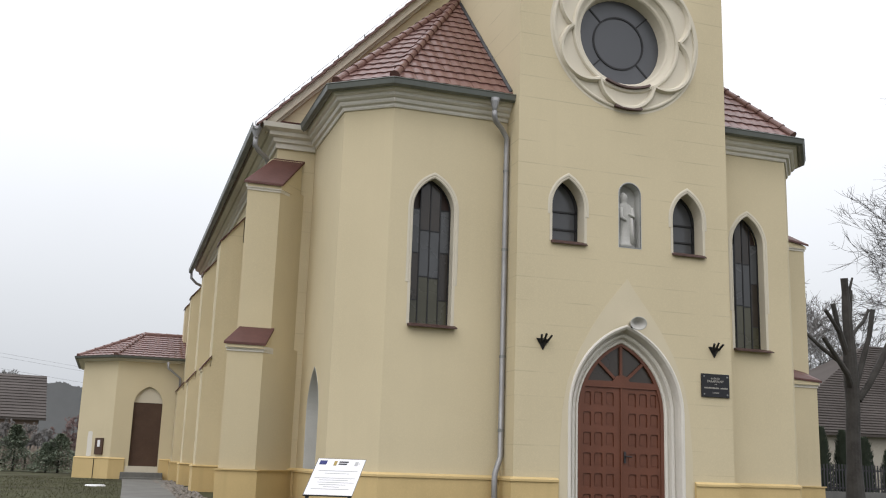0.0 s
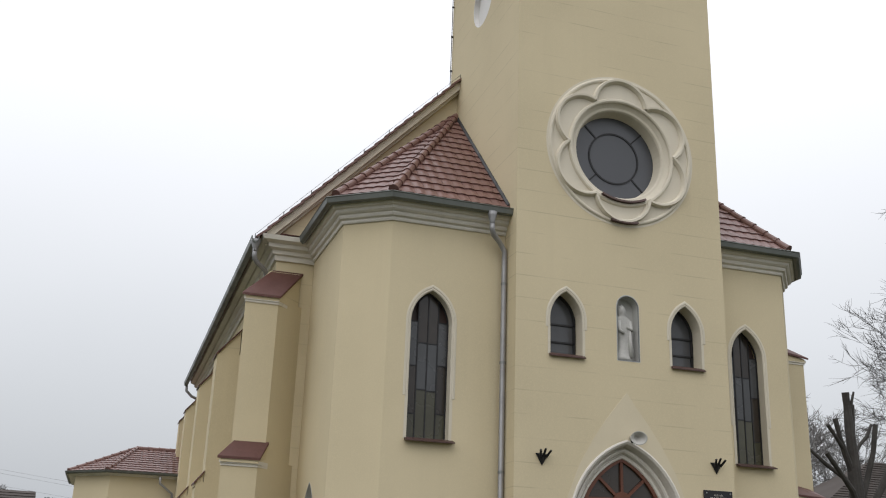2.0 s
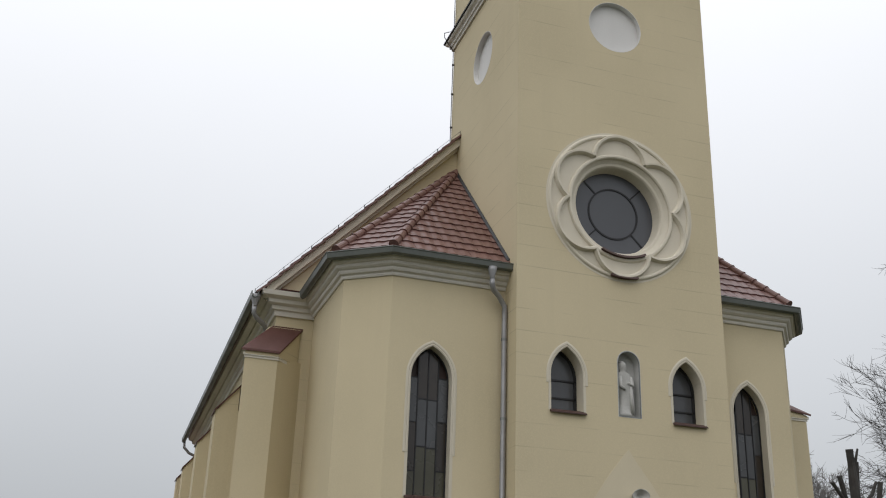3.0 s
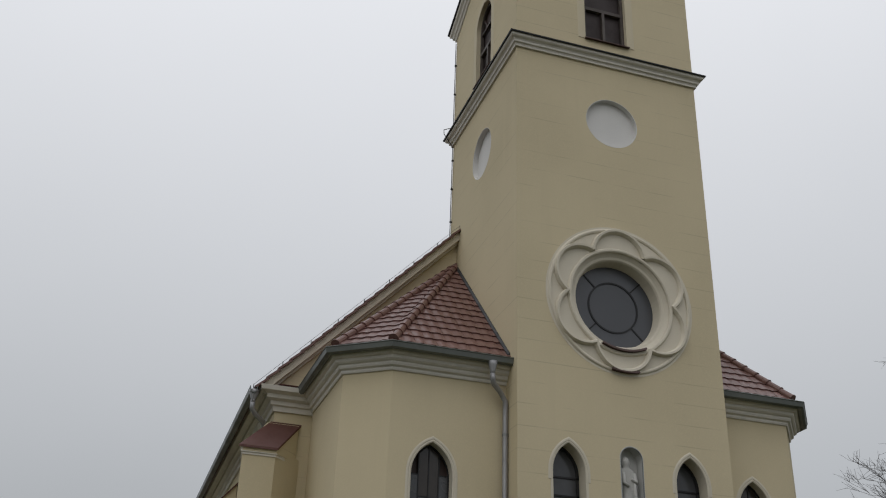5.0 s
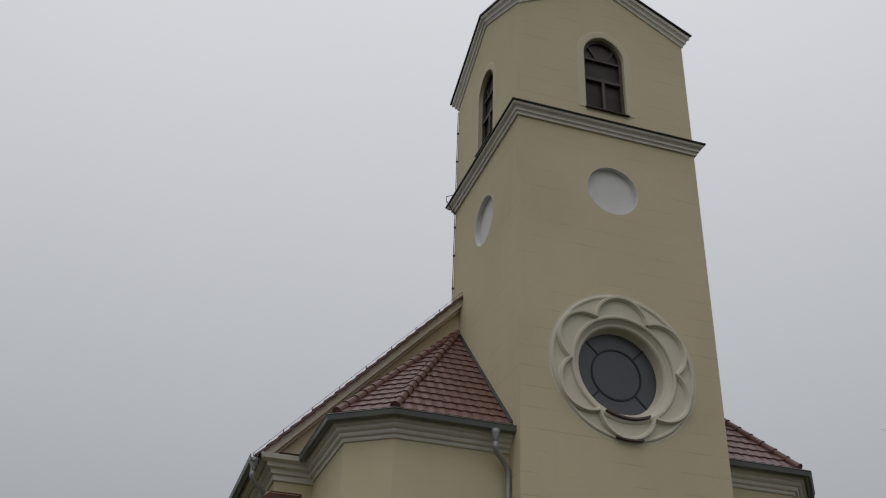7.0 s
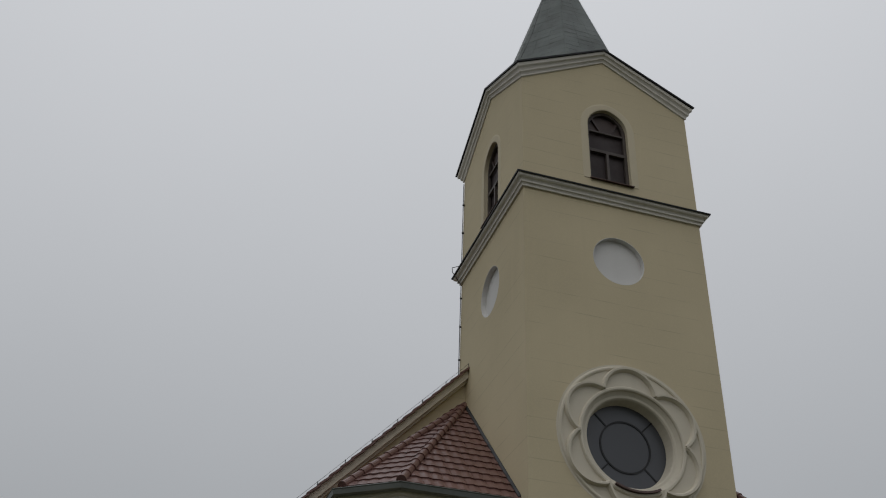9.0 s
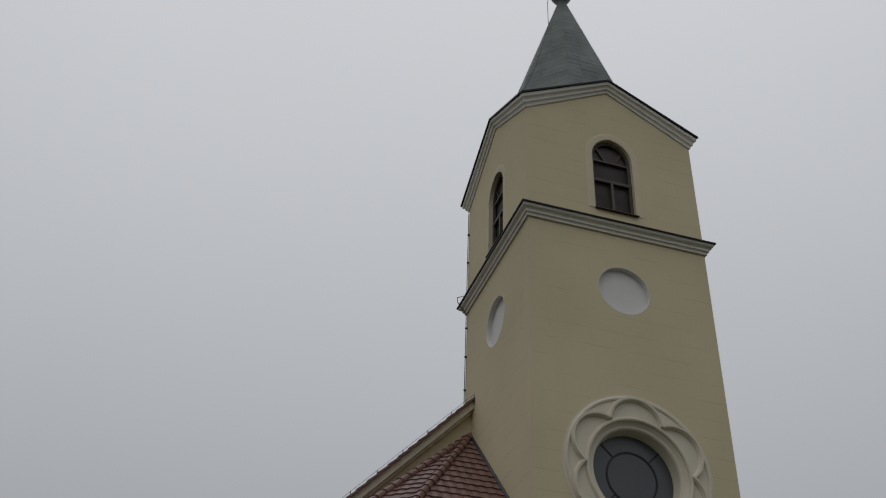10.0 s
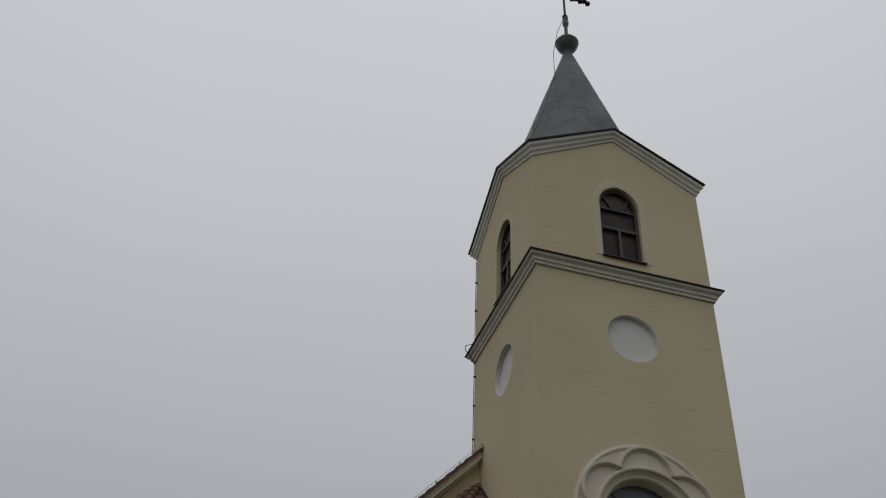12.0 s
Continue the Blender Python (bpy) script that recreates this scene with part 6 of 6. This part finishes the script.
def ridge_row(roof, a, b, home, r=0.095, length=0.36):
    """Half-round tapering ridge tiles from a up to b."""
    a, b = Vector(a), Vector(b)
    n = max(1, round((b - a).length / length))
    d = (b - a).normalized()
    side = d.cross(Vector((0, 0, 1))).normalized()
    up = side.cross(d)
    me = None
    for i in range(n):
        if me is None:
            v, f = [], []
            for t, rr in ((0.0, r * 1.12), (0.06, r * 1.12), (0.065, r), (1.06, r * 0.86)):
                for k in range(9):
                    g = math.pi * (k / 8 * 1.2 - 0.1)
                    v.append((rr * math.cos(g), t * (b - a).length / n, rr * math.sin(g)))
            for j in range(3):
                f += [(j * 9 + k, j * 9 + k + 1, j * 9 + 10 + k, j * 9 + 9 + k) for k in range(8)]
            f.append(tuple(range(9)))
            me = mesh_of("ridge_tile", v, f)
        p = a.lerp(b, i / n)
        ob = mesh_part("ridge_tile", me, TILE, roof)
        ob.matrix_basis = Matrix(((side.x, d.x, up.x, p.x), (side.y, d.y, up.y, p.y), (side.z, d.z, up.z, p.z), (0, 0, 0, 1))) @ pose(rng.uniform(-0.006, 0.006), 0, 0, 0, rng.uniform(-2, 2), 0)


EAVE = 8.21


def bay_roof(corners, tower_x, apex, sign, pieces):
    (ax, ay), (bx, by), (cx, cy) = corners
    o = 0.24
    e0 = (tower_x, ay - o, EAVE)
    e1 = (ax + sign * 0.09, ay - o, EAVE)
    e2 = (bx + sign * 0.24, by - 0.15, EAVE)
    e3 = (cx + sign * 0.24, NY, EAVE)
    top = (tower_x, NY, apex)
    bm = bmesh.new()
    for tri in ((e0, e1, top), (e1, e2, top), (e2, e3, top)):
        slab(bm, [Vector(p) for p in tri] if sign > 0 else [Vector(p) for p in tri[::-1]], 0.05)
    roof = part("bay_roof", bm, TILE, church, "red clay tiled half-hipped bay roof")
    if sign < 0:
        lay(roof, (e1, e0, top), pieces)
        lay(roof, (e2, e1, top), pieces)
        lay(roof, (e3, e2, top), False)
    else:
        lay(roof, (e0, e1, top), pieces)
        lay(roof, (e1, e2, top), False)
        lay(roof, (e2, e3, top), False)
    up = Vector((0, 0, 0.05))
    ridge_row(roof, Vector(e1) + up, Vector(top) + up, church.location)
    ridge_row(roof, Vector(e2) + up, Vector(top) + up, church.location)
    bm = bmesh.new()
    run(bm, [(tower_x, e0[1], EAVE + 0.06), (tower_x, NY, apex + 0.06)] if sign > 0 else [(tower_x, NY, apex + 0.06), (tower_x, e0[1], EAVE + 0.06)], [(0.0, -0.02), (0.06, 0.0), (0.06, 0.02), (0.01, 0.06), (0.0, 0.06)])
    part("flashing", bm, LEAD, roof, "dark metal flashing against the tower")


bay_roof(BAY_L, TX0, 11.95, -1, True)
bay_roof(BAY_R, TX1, 11.95, 1, True)

# verge tiles of the nave, stepping up the gable
for s in (-1,):
    xe = NX0 - 0.52 if s < 0 else NX1 + 0.52
    xt = TX0 if s < 0 else TX1
    A, B = Vector((xe, NY - 0.30, verge_z(xe))), Vector((xt, NY - 0.30, verge_z(xt)))
    n = round((B - A).length / 0.34)
    me = None
    d = (B - A).normalized()
    upv = Vector((-d.z, 0, d.x)) if s < 0 else Vector((d.z, 0, -d.x))
    for i in range(n):
        if me is None:
            bm = bmesh.new()
            box(bm, 0, 0.37, 0, 0.42, -0.055, -0.01)
            for vert in bm.verts:
                vert.co.z += 0.03 * (1 - vert.co.x / 0.37)
            me = bpy.data.meshes.new("verge_tile")
            bm.to_mesh(me)
            bm.free()
        p = A.lerp(B, i / n)
        ob = mesh_part("verge_tile", me, TILE, nave_roof)
        ob.matrix_basis = Matrix(((d.x, 0, upv.x, p.x), (d.y, 1, upv.y, p.y), (d.z, 0, upv.z, p.z), (0, 0, 0, 1)))

# annex roof
ez = AE + 0.22
q0, q1, q2, q3 = (NX0 - 0.02, AY - 0.30, ez), (AX - 0.12, AY - 0.30, ez), (AD[0] - 0.26, AD[1] - 0.12, ez), (AD[0] - 0.26, AN1 + 0.2, ez)
rt, rn = (0.87, 41.0, 5.44), (NX0 - 0.02, 41.0, 5.44)
bm = bmesh.new()
for poly in ((q1, q0, rn, rt), (q2, q1, rt), (q3, q2, rt), ((NX0 - 0.02, AN1 + 0.2, ez), q3, rt, rn)):
    slab(bm, [Vector(p) for p in poly], 0.05)
annex_roof = part("annex_roof", bm, TILE, annex, "red clay tiled hipped roof")
lay(annex_roof, (q1, q0, rn, rt), False)
lay(annex_roof, (q2, q1, rt), False)
lay(annex_roof, (q3, q2, rt), False)
for a, b in ((q1, rt), (q2, rt), (rt, rn)):
    ridge_row(annex_roof, Vector(a) + Vector((0, 0, 0.04)), Vector(b) + Vector((0, 0, 0.04)), annex.location, 0.08, 0.38)
